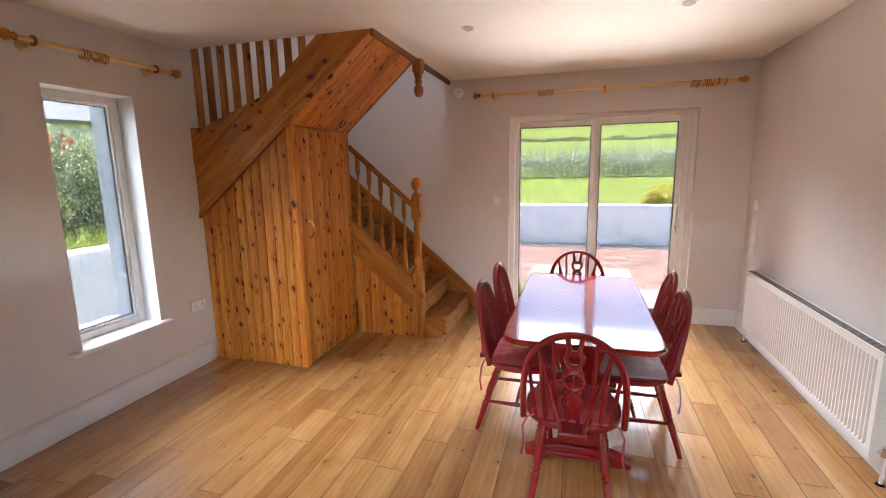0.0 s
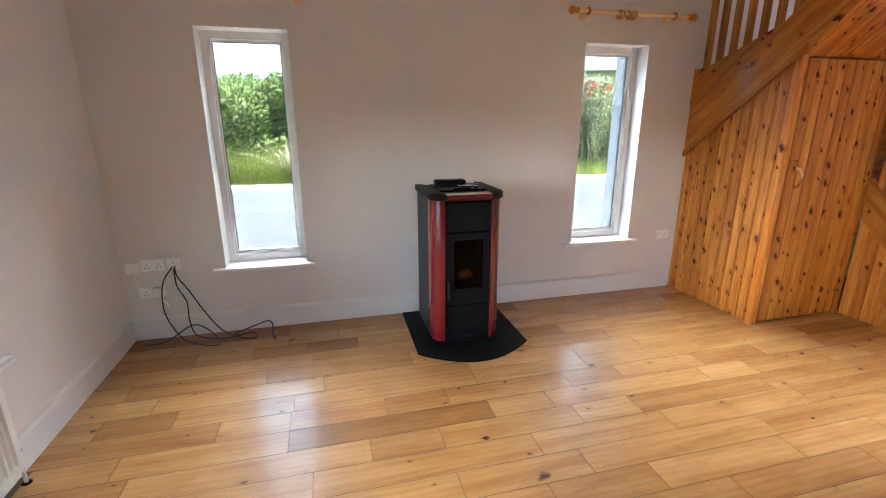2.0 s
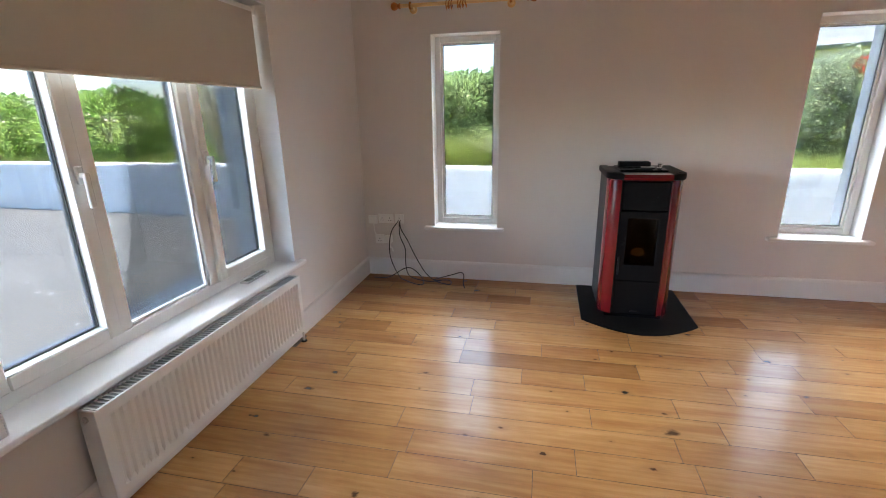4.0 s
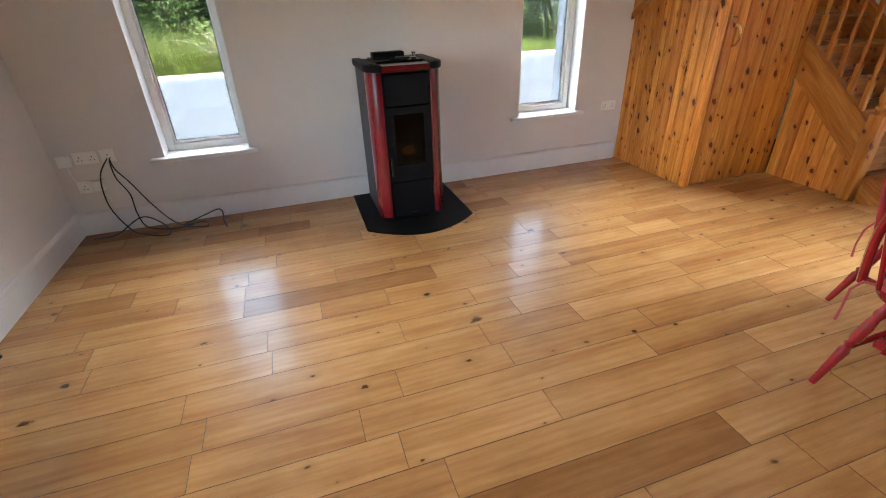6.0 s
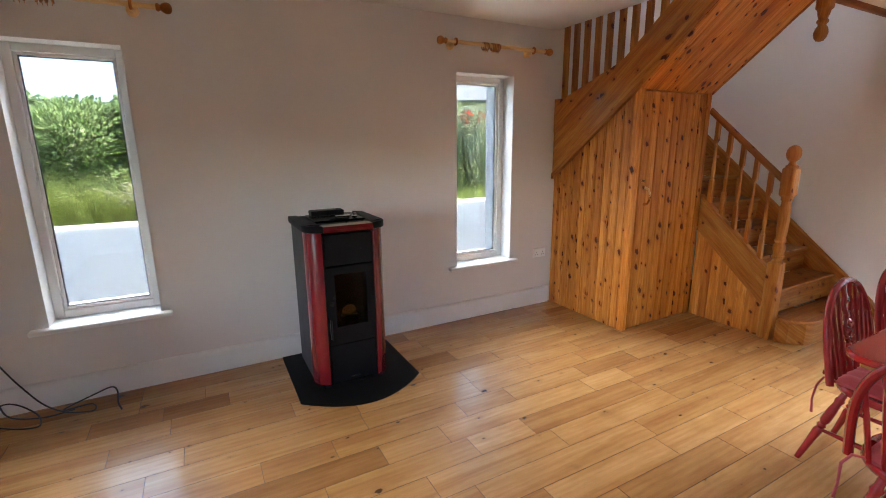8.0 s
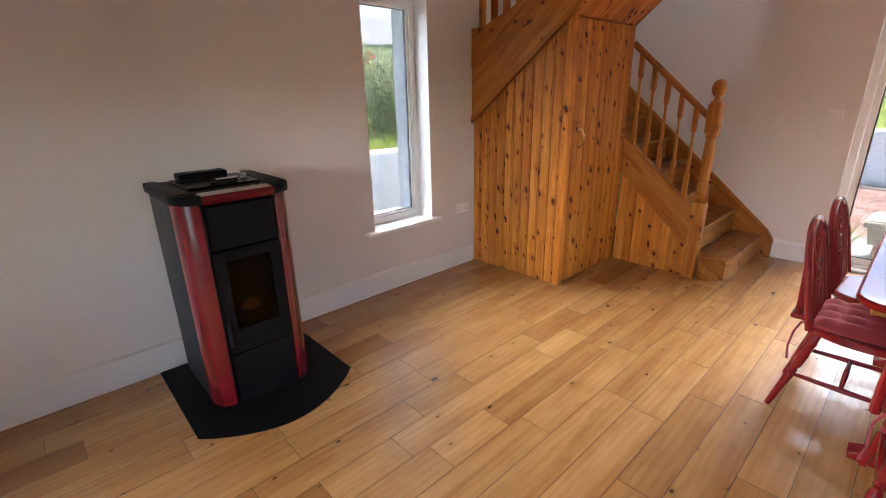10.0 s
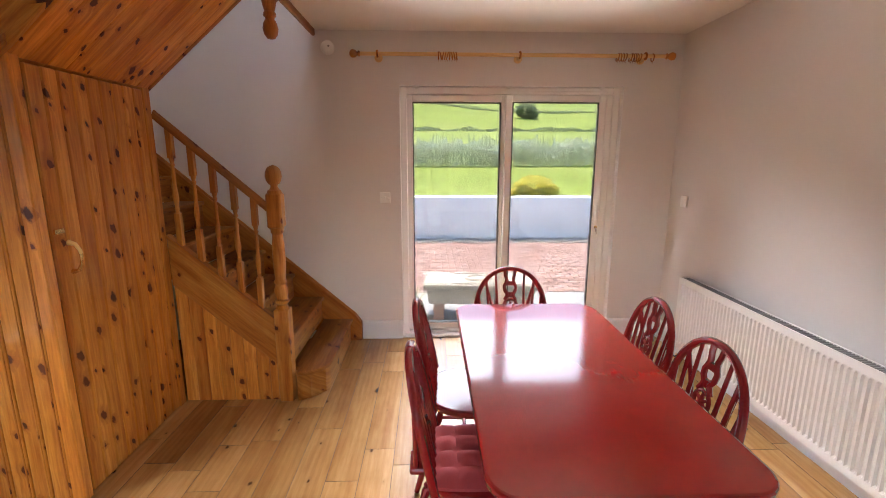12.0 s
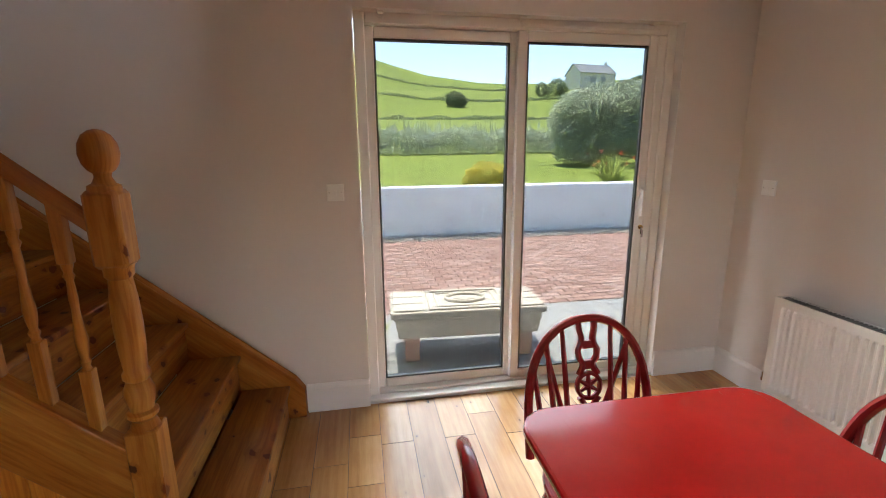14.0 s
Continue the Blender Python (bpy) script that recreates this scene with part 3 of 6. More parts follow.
def staircase():
    st = structure(thing("staircase", "", ""), "varnished knotty pine staircase with turned spindles and panelled cupboard below", "staircase")
    # lower flight
    for k in range(1, 9):
        x, z = NOSE - GO * (k - 1), RISE * k
        if k == 1:
            arc = [(x + 0.025 - 0.17 + 0.17 * math.sin(a), 5.36 + 0.21 - 0.21 * math.cos(a)) for a in [radians(9 * i) for i in range(11)]]
            step = [(x - GO + 0.01, SY1 - 0.03), (x - GO + 0.01, 5.36 + 0.075), (1.615, 5.36 + 0.075), (1.615, 5.36), *arc, (x + 0.025, SY1 - 0.03)]
            inner = [(px - 0.02 if px > 1.7 else px, py + (0.02 if py < 5.45 and px > 1.64 else 0)) for px, py in step]
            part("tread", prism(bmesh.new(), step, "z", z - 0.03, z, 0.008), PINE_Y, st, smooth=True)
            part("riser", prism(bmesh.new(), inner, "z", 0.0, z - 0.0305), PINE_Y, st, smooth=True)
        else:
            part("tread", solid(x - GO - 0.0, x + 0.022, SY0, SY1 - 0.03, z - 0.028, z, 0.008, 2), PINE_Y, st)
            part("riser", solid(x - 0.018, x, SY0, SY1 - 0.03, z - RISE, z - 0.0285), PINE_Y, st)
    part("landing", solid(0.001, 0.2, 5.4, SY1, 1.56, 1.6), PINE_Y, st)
    # wall string
    xa, xb = 0.02, 1.89
    top = lambda x: nosing(x) + 0.075
    part("wall_string", prism(bmesh.new(), [(xa, top(xa)), (1.84, top(1.84)), (1.885, 0.16), (1.885, 0.001), (1.6, 0.001), (xa, nosing(xa) - 0.26)], "y", SY1 - 0.0295, L - 0.001, 0.004), PINE_DOWN, st)
    part("string_capping", tube(bmesh.new(), [(xa, SY1 - 0.012, top(xa) + 0.004), (1.84, SY1 - 0.012, top(1.84) + 0.004)], 0.012, 8), PINE_DOWN, st)
    # outer string and panelling below
    a, b = 0.9, 1.519
    part("outer_string", prism(bmesh.new(), [(a, nosing(a) + 0.09), (b, nosing(b) + 0.09), (b, nosing(b) - 0.2), (a, nosing(a) - 0.2)], "y", 5.36, 5.398, 0.005), PINE_DOWN, st, smooth=False)
    part("string_capping", prism(bmesh.new(), [(a, nosing(a) + 0.092), (b, nosing(b) + 0.092), (b, nosing(b) + 0.112), (a, nosing(a) + 0.112)], "y", 5.35, 5.408, 0.004), PINE_DOWN, st)
    n = 8
    for k in range(n):
        p, q = a + (b - a) * k / n + 0.0015, a + (b - a) * (k + 1) / n - 0.0015
        part("panel_board", prism(bmesh.new(), [(p, 0.001), (q, 0.001), (q, nosing(q) - 0.19), (p, nosing(p) - 0.19)], "y", 5.374, 5.39, 0.004), PINE_Z, st)
    # newel
    nx, ny = 1.547, 5.385
    part("newel_post", newel(nx, ny), PINE_TURNED, st, smooth=True)
    # handrail and spindles
    rail = lambda x: nosing(x) + 0.80
    prof = [(-0.03, 0), (0.03, 0), (0.03, 0.02), (0.022, 0.04), (0, 0.052), (-0.022, 0.04), (-0.03, 0.02)]
    bm = bmesh.new()
    r0 = [bm.verts.new((0.9, ny + u, rail(0.9) - 0.02 + v)) for u, v in prof]
    r1 = [bm.verts.new((nx - 0.044, ny + u, rail(nx - 0.044) - 0.02 + v)) for u, v in prof]
    for k in range(len(prof)):
        bm.faces.new((r0[k], r0[(k + 1) % len(prof)], r1[(k + 1) % len(prof)], r1[k]))
    bm.faces.new(r0)
    bm.faces.new(r1[::-1])
    bmesh.ops.recalc_face_normals(bm, faces=bm.faces[:])
    part("handrail", bm, PINE_DOWN, st, smooth=True)
    for x in (0.968, 1.081, 1.194, 1.307, 1.42, ):
        part("spindle", spindle(x, ny, nosing(x) + 0.10, rail(x) - 0.012), PINE_TURNED, st, smooth=True)
    # cupboard under the upper flight
    yf, xs = 4.49, 0.9
    low = lambda x: 1.20 + x * (1.945 - 1.20) / 0.93
    n = 10
    for k in range(n):
        p, q = 0.001 + 0.846 * k / n + 0.0022, 0.001 + 0.846 * (k + 1) / n - 0.0022
        board_ = part("panel_board", prism(bmesh.new(), [(p, 0.001), (q, 0.001), (q, low(q) + 0.03), (p, low(p) + 0.03)], "y", yf + 0.002, yf + 0.02, 0.006), PINE_Z, st)
        # the bead that runs beside each joint
        part("bead", prism(bmesh.new(), [(q - 0.016, 0.002), (q - 0.009, 0.002), (q - 0.009, low(q - 0.009)), (q - 0.016, low(q - 0.016))], "y", yf - 0.0015, yf + 0.003, 0.002), PINE_Z, board_)
    part("backing_panel", prism(bmesh.new(), [(0.001, 0.001), (0.85, 0.001), (0.85, low(0.85)), (0.001, low(0.0))], "y", yf + 0.021, yf + 0.028), PINE_Z, st)
    part("corner_post", solid(0.848, xs + 0.004, yf - 0.004, yf + 0.05, 0.001, 1.935, 0.005), PINE_POST, st)
    door = part("cupboard_door", solid(xs - 0.03, xs - 0.018, yf + 0.064, 5.296, 0.012, 1.905), PINE_Z, st, "boarded pine cupboard door with a brass handle")
    n = 9
    ya, yb = yf + 0.062, 5.297
    for k in range(n):
        p, q = ya + (yb - ya) * k / n + 0.002, ya + (yb - ya) * (k + 1) / n - 0.002
        part("door_board", solid(xs - 0.0175, xs, p, q, 0.012, 1.905, 0.0065), PINE_Z, door)
    part("handle", tube(bmesh.new(), [(xs, 4.632, 1.05), (xs + 0.028, 4.632, 1.057), (xs + 0.044, 4.632, 1.085), (xs + 0.047, 4.632, 1.115), (xs + 0.044, 4.632, 1.145), (xs + 0.028, 4.632, 1.173), (xs, 4.632, 1.18)], [0.013, 0.008, 0.0075, 0.0075, 0.0075, 0.008, 0.013], 8), BRASS, door, "curved brass pull handle", smooth=True)
    part("latch", solid(xs + 0.0005, xs + 0.012, 4.56, 4.61, 1.225, 1.246, 0.003), BRASS, door, "small brass latch")
    # unseen panel added to keep landing light out of the cupboard
    part("cupboard_ceiling", slab([(0.002, yf + 0.03, 1.235), (0.893, yf + 0.03, 1.935), (0.893, 5.352, 1.935), (0.002, 5.352, 1.235)], 0.018), PINE_DIAG, st)
    # dark pine strip added behind the door gap so it reads as shade
    part("door_stop", solid(xs - 0.06, xs - 0.034, yf + 0.03, yf + 0.08, 0.001, 1.9), PINE_Y, st)
    part("side_post", solid(0.868, xs - 0.0005, 5.303, 5.362, 0.001, 1.94, 0.004), PINE_Z, st)
    # upper flight: string, cover strip, sloping soffit
    up = [(0.001, 1.92), (0.13, 1.92), (0.45, 2.025), (0.74, 2.15), (1.19, 2.52), (1.564, 2.52), (0.93, 1.945), (0.001, 1.205)]
    part("upper_string", prism(bmesh.new(), up, "y", 4.468, 4.489, 0.003), PINE_DIAG, st)
    part("string_seam_board", prism(bmesh.new(), [(0.001, 1.918), (0.12, 1.918), (0.62, 2.098), (0.001, 1.63)], "y", 4.462, 4.4675, 0.002), PINE_DIAG, st)
    part("cover_strip", prism(bmesh.new(), [(0.001, 1.205), (0.93, 1.945), (0.93, 1.985), (0.001, 1.255)], "y", 4.456, 4.4675, 0.003), PINE_DIAG, st)
    dx, dz = 1.575 - 0.93, 2.5 - 1.945
    n = 9
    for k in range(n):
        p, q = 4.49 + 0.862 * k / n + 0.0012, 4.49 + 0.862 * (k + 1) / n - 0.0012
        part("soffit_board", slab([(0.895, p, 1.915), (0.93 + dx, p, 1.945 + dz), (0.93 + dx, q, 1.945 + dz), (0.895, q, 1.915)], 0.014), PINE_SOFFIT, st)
    part("soffit_backing", slab([(0.895, 4.49, 1.935), (1.575, 4.49, 2.52), (1.575, 5.352, 2.52), (0.895, 5.352, 1.935)], 0.02), PINE_DIAG, st)
    part("inner_string", prism(bmesh.new(), [(0.1, 1.23), (0.885, 1.90), (1.58, 2.5), (1.58, 2.75), (1.3, 2.75), (0.1, 1.75)], "y", 5.3545, 5.376, 0.003), PINE_DIAG, st)
    for k in range(9):
        x = 0.075 + 0.1185 * k
        floor_z = np.interp(x + 0.02, [0, 0.13, 0.45, 0.74, 1.19], [1.92, 1.92, 2.025, 2.15, 2.52]) - 0.03
        part("slat", solid(x - 0.022, x + 0.022, 4.4895, 4.53, min(floor_z, 2.48), 2.72, 0.004), PINE_TURNED, st)
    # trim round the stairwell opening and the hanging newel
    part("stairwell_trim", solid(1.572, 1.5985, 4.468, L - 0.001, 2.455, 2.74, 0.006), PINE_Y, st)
    part("hanging_newel", hanging_newel(1.588, 5.39), PINE_TURNED, st, smooth=True)


def slab(corners, thick):
    bm = bmesh.new()
    v = [Vector(c) for c in corners]
    n = (v[1] - v[0]).cross(v[2] - v[0]).normalized()
    if n.z < 0:
        n = -n
    lo = [bm.verts.new(p) for p in v]
    hi = [bm.verts.new(p + n * thick) for p in v]
    bm.faces.new(lo)
    bm.faces.new(hi)
    for k in range(4):
        bm.faces.new((lo[k], lo[(k + 1) % 4], hi[(k + 1) % 4], hi[k]))
    bmesh.ops.recalc_face_normals(bm, faces=bm.faces[:])
    bmesh.ops.bevel(bm, geom=bm.edges[:], offset=0.0035, segments=1, affect="EDGES")
    return bm


def newel(x, y):
    bm = solid(x - 0.045, x + 0.045, y - 0.045, y + 0.045, 0.001, 0.62, 0.006)
    box(bm, x - 0.045, x + 0.045, y - 0.045, y + 0.045, 1.125, 1.34, 0.012)
    m = Matrix.Translation((x, y, 0))
    lathe(bm, [(0.044, 0.61), (0.036, 0.635), (0.03, 0.645), (0.043, 0.66), (0.043, 0.672), (0.033, 0.68), (0.033, 0.69), (0.041, 0.72), (0.042, 0.745), (0.03, 0.775), (0.038, 0.785), (0.038, 0.8), (0.031, 0.81), (0.037, 0.88), (0.0385, 0.95), (0.036, 1.03), (0.03, 1.09), (0.038, 1.1), (0.038, 1.115), (0.042, 1.13)], m, 18)
    lathe(bm, [(0.042, 1.335), (0.04, 1.352), (0.028, 1.358), (0.02, 1.375), (0.022, 1.385), (0.032, 1.392), (0.043, 1.41), (0.048, 1.435), (0.045, 1.462), (0.034, 1.484), (0.018, 1.496), (0.004, 1.5)], m, 18)
    return bm


def hanging_newel(x, y):
    bm = solid(x - 0.042, x + 0.042, y - 0.042, y + 0.042, 2.39, 2.75, 0.01)
    lathe(bm, [(0.004, 2.19), (0.022, 2.195), (0.036, 2.215), (0.042, 2.245), (0.036, 2.275), (0.024, 2.295), (0.026, 2.305), (0.034, 2.31), (0.034, 2.325), (0.026, 2.335), (0.034, 2.36), (0.04, 2.395)], Matrix.Translation((x, y, 0)), 18)
    return bm


def spindle(x, y, z0, z1):
    h = z1 - z0
    bm = solid(x - 0.017, x + 0.017, y - 0.017, y + 0.017, z0, z0 + 0.2, 0.003)
    box(bm, x - 0.017, x + 0.017, y - 0.017, y + 0.017, z1 - 0.17, z1, 0.003)
    m = Matrix.Translation((x, y, z0))
    lathe(bm, [(0.016, 0.195), (0.01, 0.21), (0.015, 0.225), (0.01, 0.235), (0.014, 0.26), (0.017, 0.29), (0.013, 0.33), (0.01, 0.38), (0.012, h - 0.27), (0.009, h - 0.22), (0.015, h - 0.205), (0.01, h - 0.195), (0.014, h - 0.18), (0.016, h - 0.165)], m, 10)
    return bm


PINE_DIAG = pine("pine_sloping", "x", 1.05, 38.6, 0.72)
# brighter copy of the sloping pine, makes up for the soffit's dim light
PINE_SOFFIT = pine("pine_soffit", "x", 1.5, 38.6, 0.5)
PINE_DOWN = pine("pine_string", "x", 0.78, -41.3, 0.8)
staircase()

# ---- radiators ----
def radiator(name, length, height, depth, at, turn, label, valve_at):
    """Panel radiator along local x from 0 to length; its back at y = 0, its front at -depth."""
    r = thing(name, label, "radiator", at=at, turn=turn)
    n = int(length / 0.0335)
    bm = bmesh.new()
    rows = []
    for z, f in ((0.0, 0), (0.035, 0), (0.05, 1), (height - 0.055, 1), (height - 0.04, 0), (height, 0)):
        row = []
        for k in range(n * 4 + 1):
            ph = (k % 4)
            d = (0.0, 0.0, 0.009, 0.009)[ph] if 3 < k < n * 4 - 3 else 0.0
            row.append(bm.verts.new((length * k / (n * 4), -depth - 0.004 + d * f, z)))
        rows.append(row)
    for a, b in zip(rows, rows[1:]):
        for k in range(n * 4):
            bm.faces.new((a[k], a[k + 1], b[k + 1], b[k]))
    part("front_panel", bm, ENAMEL, r)
    part("body", solid(0.004, length - 0.004, -depth + 0.008, -0.035, 0.012, height - 0.012), ENAMEL, r)
    for x in (0.0, length - 0.012):
        part("side_panel", solid(x, x + 0.012, -depth - 0.003, -0.028, 0.0, height, 0.004), ENAMEL, r)
    bm = solid(0.0125, length - 0.0125, -depth - 0.002, -depth + 0.008, height - 0.012, height)
    box(bm, 0.0125, length - 0.0125, -0.038, -0.03, height - 0.012, height)
    part("top_rim", bm, ENAMEL, r)
    grille = part("top_grille", solid(0.0125, length - 0.0125, -depth + 0.0085, -0.0385, height - 0.0115, height - 0.008), GREYGRILLE, r, "grey slotted top grille")
    m = int(length / 0.02)
    bm = bmesh.new()
    for k in range(m):
        x = 0.016 + (length - 0.032) * k / m
        box(bm, x, x + 0.008, -depth + 0.009, -0.039, height - 0.0078, height - 0.003)
    part("grille_slats", bm, GRILLELIGHT if length < 1.5 else GREYGRILLE, grille)
    for x, has in ((0.06, 0), (length - 0.06, 0)):
        part("wall_bracket", solid(x - 0.015, x + 0.015, -0.036, -0.0015, 0.05, height - 0.06), ENAMEL, r)
    for x in valve_at:
        s = 1 if x > length / 2 else -1
        v = part("valve", lathe(bmesh.new(), [(0.014, 0), (0.014, 0.03), (0.009, 0.035)], along((x, -depth * 0.6, 0.035), (x + s * 0.05, -depth * 0.6, 0.035)), 10), CHROME, r, "chrome radiator valve")
        part("cap", lathe(bmesh.new(), [(0.013, 0.0), (0.015, 0.02), (0.013, 0.05), (0.008, 0.055)], Matrix.Translation((x + s * 0.035, -depth * 0.6, 0.03)), 12), CHROME, v)
        part("pipe", tube(bmesh.new(), [(x + s * 0.035, -depth * 0.6, 0.03), (x + s * 0.035, -depth * 0.6, -at[2] + 0.002)], 0.0075, 8), WHITE, r, "white painted pipe")
        part("floor_collar", lathe(bmesh.new(), [(0.02, 0), (0.02, 0.004), (0.01, 0.007)], Matrix.Translation((x + s * 0.035, -depth * 0.6, -at[2] + 0.0005)), 12), BLACK, r)
    for x in (-0.0005, length + 0.0005):
        s = 1 if x > 0 else -1
        part("bleed_plug", lathe(bmesh.new(), [(0.012, 0), (0.012, 0.006), (0.006, 0.008)], along((x, -depth * 0.6, height - 0.035), (x + s, -depth * 0.6, height - 0.035)), 12), CHROME, r)
    return r


GRILLELIGHT = gloss("pale_grille", (0.5, 0.5, 0.49), 0.5, 0.0)
radiator("radiator", 1.88, 0.54, 0.105, (W, 5.93, 0.12), -90, "long white ribbed panel radiator on the blank wall", (1.88, 0.0))
radiator("radiator", 1.41, 0.385, 0.105, (2.845, 0.0005, 0.11), 180, "low white panel radiator under the wide window", (1.42,))

# unseen overhang added to keep direct sun off the floor inside
structure(link("eaves_north", solid(-0.4, W + 0.35, 6.605, 7.3, 2.46, 2.6, 0.01), RENDER), "unseen white boxed eaves added above the patio door to block the sun", "eaves")

# ---- dining table and chairs ----
def rounded(x0, x1, y0, y1, r, n=6):
    pts = []
    for cx, cy, a0 in ((x1 - r, y1 - r, 0), (x0 + r, y1 - r, 90), (x0 + r, y0 + r, 180), (x1 - r, y0 + r, 270)):
        pts += [(cx + r * math.cos(radians(a0 + 90 * k / n)), cy + r * math.sin(radians(a0 + 90 * k / n))) for k in range(n + 1)]
    return pts


def dining_table():
    t = thing("dining_table", "glossy red-painted wooden trestle dining table with rounded corners", "table", at=(2.985, 4.315, 0))
    part("tabletop", prism(bmesh.new(), rounded(-0.378, 0.378, -0.735, 0.735, 0.1), "z", 0.722, 0.75, 0.009), REDTOP, t, "red gloss tabletop with brush marks")
    for s in (-1, 1):
        y = 0.47 * s
        tr = part("trestle", prism(bmesh.new(), [(-0.11, 0.09), (0.11, 0.09), (0.095, 0.2), (0.075, 0.34), (0.09, 0.5), (0.13, 0.675), (-0.13, 0.675), (-0.09, 0.5), (-0.075, 0.34), (-0.095, 0.2)], "y", y - 0.02, y + 0.02, 0.005), RED, t)
        part("foot", prism(bmesh.new(), [(-0.27, 0.001), (-0.16, 0.001), (-0.13, 0.018), (0.13, 0.018), (0.16, 0.001), (0.27, 0.001), (0.275, 0.03), (0.2, 0.062), (0.1, 0.09), (-0.1, 0.09), (-0.2, 0.062), (-0.275, 0.03)], "y", y - 0.038, y + 0.038, 0.006), RED, tr)
        part("bearer", prism(bmesh.new(), [(-0.3, 0.721), (0.3, 0.721), (0.3, 0.7), (0.23, 0.676), (-0.23, 0.676), (-0.3, 0.7)], "y", y - 0.03, y + 0.03, 0.004), RED, tr)
    part("stretcher", solid(-0.02, 0.02, -0.5, 0.5, 0.22, 0.32, 0.006), RED, t)
    # a worn end of a bearer showing bare wood
    part("bare_block", solid(-0.33, -0.25, -0.655, -0.615, 0.68, 0.7215, 0.006), BAREWOOD, t, "unpainted wooden corner block")


dining_table()

SEAT = 0.44


def hoop(s):
    """The back bow in its own plane: across and up."""
    a = math.pi * s
    w = 0.218 + 0.016 * math.sin(a)
    return -w * math.cos(a), 0.44 * math.sin(a) ** 0.62


def back_point(u, h):
    """A point of the leaning back: u across, h above the seat."""
    return Vector((u, -0.165 - 0.21 * h, SEAT + h))


def turned(bm, a, b, rs):
    a, b = Vector(a), Vector(b)
    ln = (b - a).length
    return lathe(bm, [(r, ln * f) for f, r in rs], along(a, b), 10)


LEG = [(0, 0.012), (0.05, 0.0135), (0.3, 0.017), (0.42, 0.02), (0.46, 0.014), (0.49, 0.02), (0.52, 0.014), (0.56, 0.021), (0.7, 0.02), (0.8, 0.015), (0.84, 0.02), (0.88, 0.014), (1.0, 0.013)]


def wheelback_chair():
    c = thing("dining_chair", "red gloss-painted wheelback wooden dining chair", "chair", "chairs round the dining table")
    outline = []
    for k in range(36):
        a = 2 * math.pi * k / 36
        x, y = math.cos(a), math.sin(a)
        wide = 0.222 + 0.012 * y
        outline.append((wide * (abs(x) ** 0.75) * (1 if x > 0 else -1), 0.2 * (abs(y) ** 0.8) * (1 if y > 0 else -1)))
    seat = prism(bmesh.new(), outline, "z", SEAT - 0.034, SEAT, 0.011)
    part("seat", seat, RED, c)
    part("bow", tube(bmesh.new(), [back_point(*hoop(k / 28)) for k in range(29)], 0.0155, 9), RED, c, smooth=True)
    # pierced splat with a wheel
    ring = [(0.042 * math.cos(2 * math.pi * k / 20), 0.215 + 0.042 * math.sin(2 * math.pi * k / 20)) for k in range(20)]
    bm = tube(bmesh.new(), [back_point(*p) for p in ring], 0.0085, 6, True)
    part("wheel", bm, RED, c, smooth=True)
    for k in range(6):
        a = math.pi * k / 3 + math.pi / 6
        part("spoke", tube(bmesh.new(), [back_point(0, 0.215), back_point(0.04 * math.cos(a), 0.215 + 0.04 * math.sin(a))], [0.01, 0.005], 6), RED, c)
    for side in (-1, 1):
        edge = [(0.024, 0.0), (0.019, 0.04), (0.03, 0.075), (0.04, 0.105), (0.026, 0.135), (0.018, 0.155), (0.034, 0.178)]
        top = [(0.034, 0.252), (0.02, 0.275), (0.018, 0.29), (0.032, 0.31), (0.035, 0.335), (0.024, 0.355), (0.02, 0.375), (0.027, 0.4), (0.03, 0.432)]
        for pts in (edge, top):
            part("splat_side", tube(bmesh.new(), [back_point(side * u, h) for u, h in pts], [0.0115] * len(pts), 7), RED, c, smooth=True)
    for lo, hi, w in ((0.0, 0.15, 0.02), (0.272, 0.3, 0.02), (0.34, 0.366, 0.018)):
        bm = bmesh.new()
        q = [back_point(-w, lo), back_point(w, lo), back_point(w, hi), back_point(-w, hi)]
        off = Vector((0, 0.0055, 0))
        f = [bm.verts.new(p + off) for p in q] + [bm.verts.new(p - off) for p in q]
        for a in ((0, 1, 2, 3), (7, 6, 5, 4), (0, 4, 5, 1), (1, 5, 6, 2), (2, 6, 7, 3), (3, 7, 4, 0)):
            bm.faces.new([f[i] for i in a])
        bmesh.ops.recalc_face_normals(bm, faces=bm.faces[:])
        part("splat", bm, RED, c)
    for side in (-1, 1):
        for u0, u1, h1 in ((0.074, 0.088, 0.422), (0.118, 0.146, 0.385), (0.16, 0.194, 0.3)):
            part("stick", tube(bmesh.new(), [back_point(side * u0, 0.0), back_point(side * (u0 + u1) / 2, h1 / 2), back_point(side * u1, h1)], [0.009, 0.0095, 0.0075], 7), RED, c, smooth=True)
        part("brace", tube(bmesh.new(), [(side * 0.045, -0.235, SEAT - 0.006), back_point(side * 0.15, 0.355)], [0.0105, 0.0085], 7), RED, c, smooth=True)
    part("brace_block", solid(-0.06, 0.06, -0.26, -0.18, SEAT - 0.03, SEAT - 0.002, 0.01, 2), RED, c)
    feet = {}
    for x in (-1, 1):
        for y, fy, tx in ((0.13, 0.19, 0.13), (-0.13, -0.25, 0.12)):
            top, foot = Vector((x * tx, y, SEAT - 0.03)), Vector((x * (tx + 0.06), fy, 0.0))
            feet[x, y > 0] = (foot, top)
            part("leg", turned(bmesh.new(), foot + Vector((0, 0, 0.001)), top, LEG), RED, c, smooth=True)
    mids = {}
    for x in (-1, 1):
        a = feet[x, True][0].lerp(feet[x, True][1], 0.44)
        b = feet[x, False][0].lerp(feet[x, False][1], 0.44)
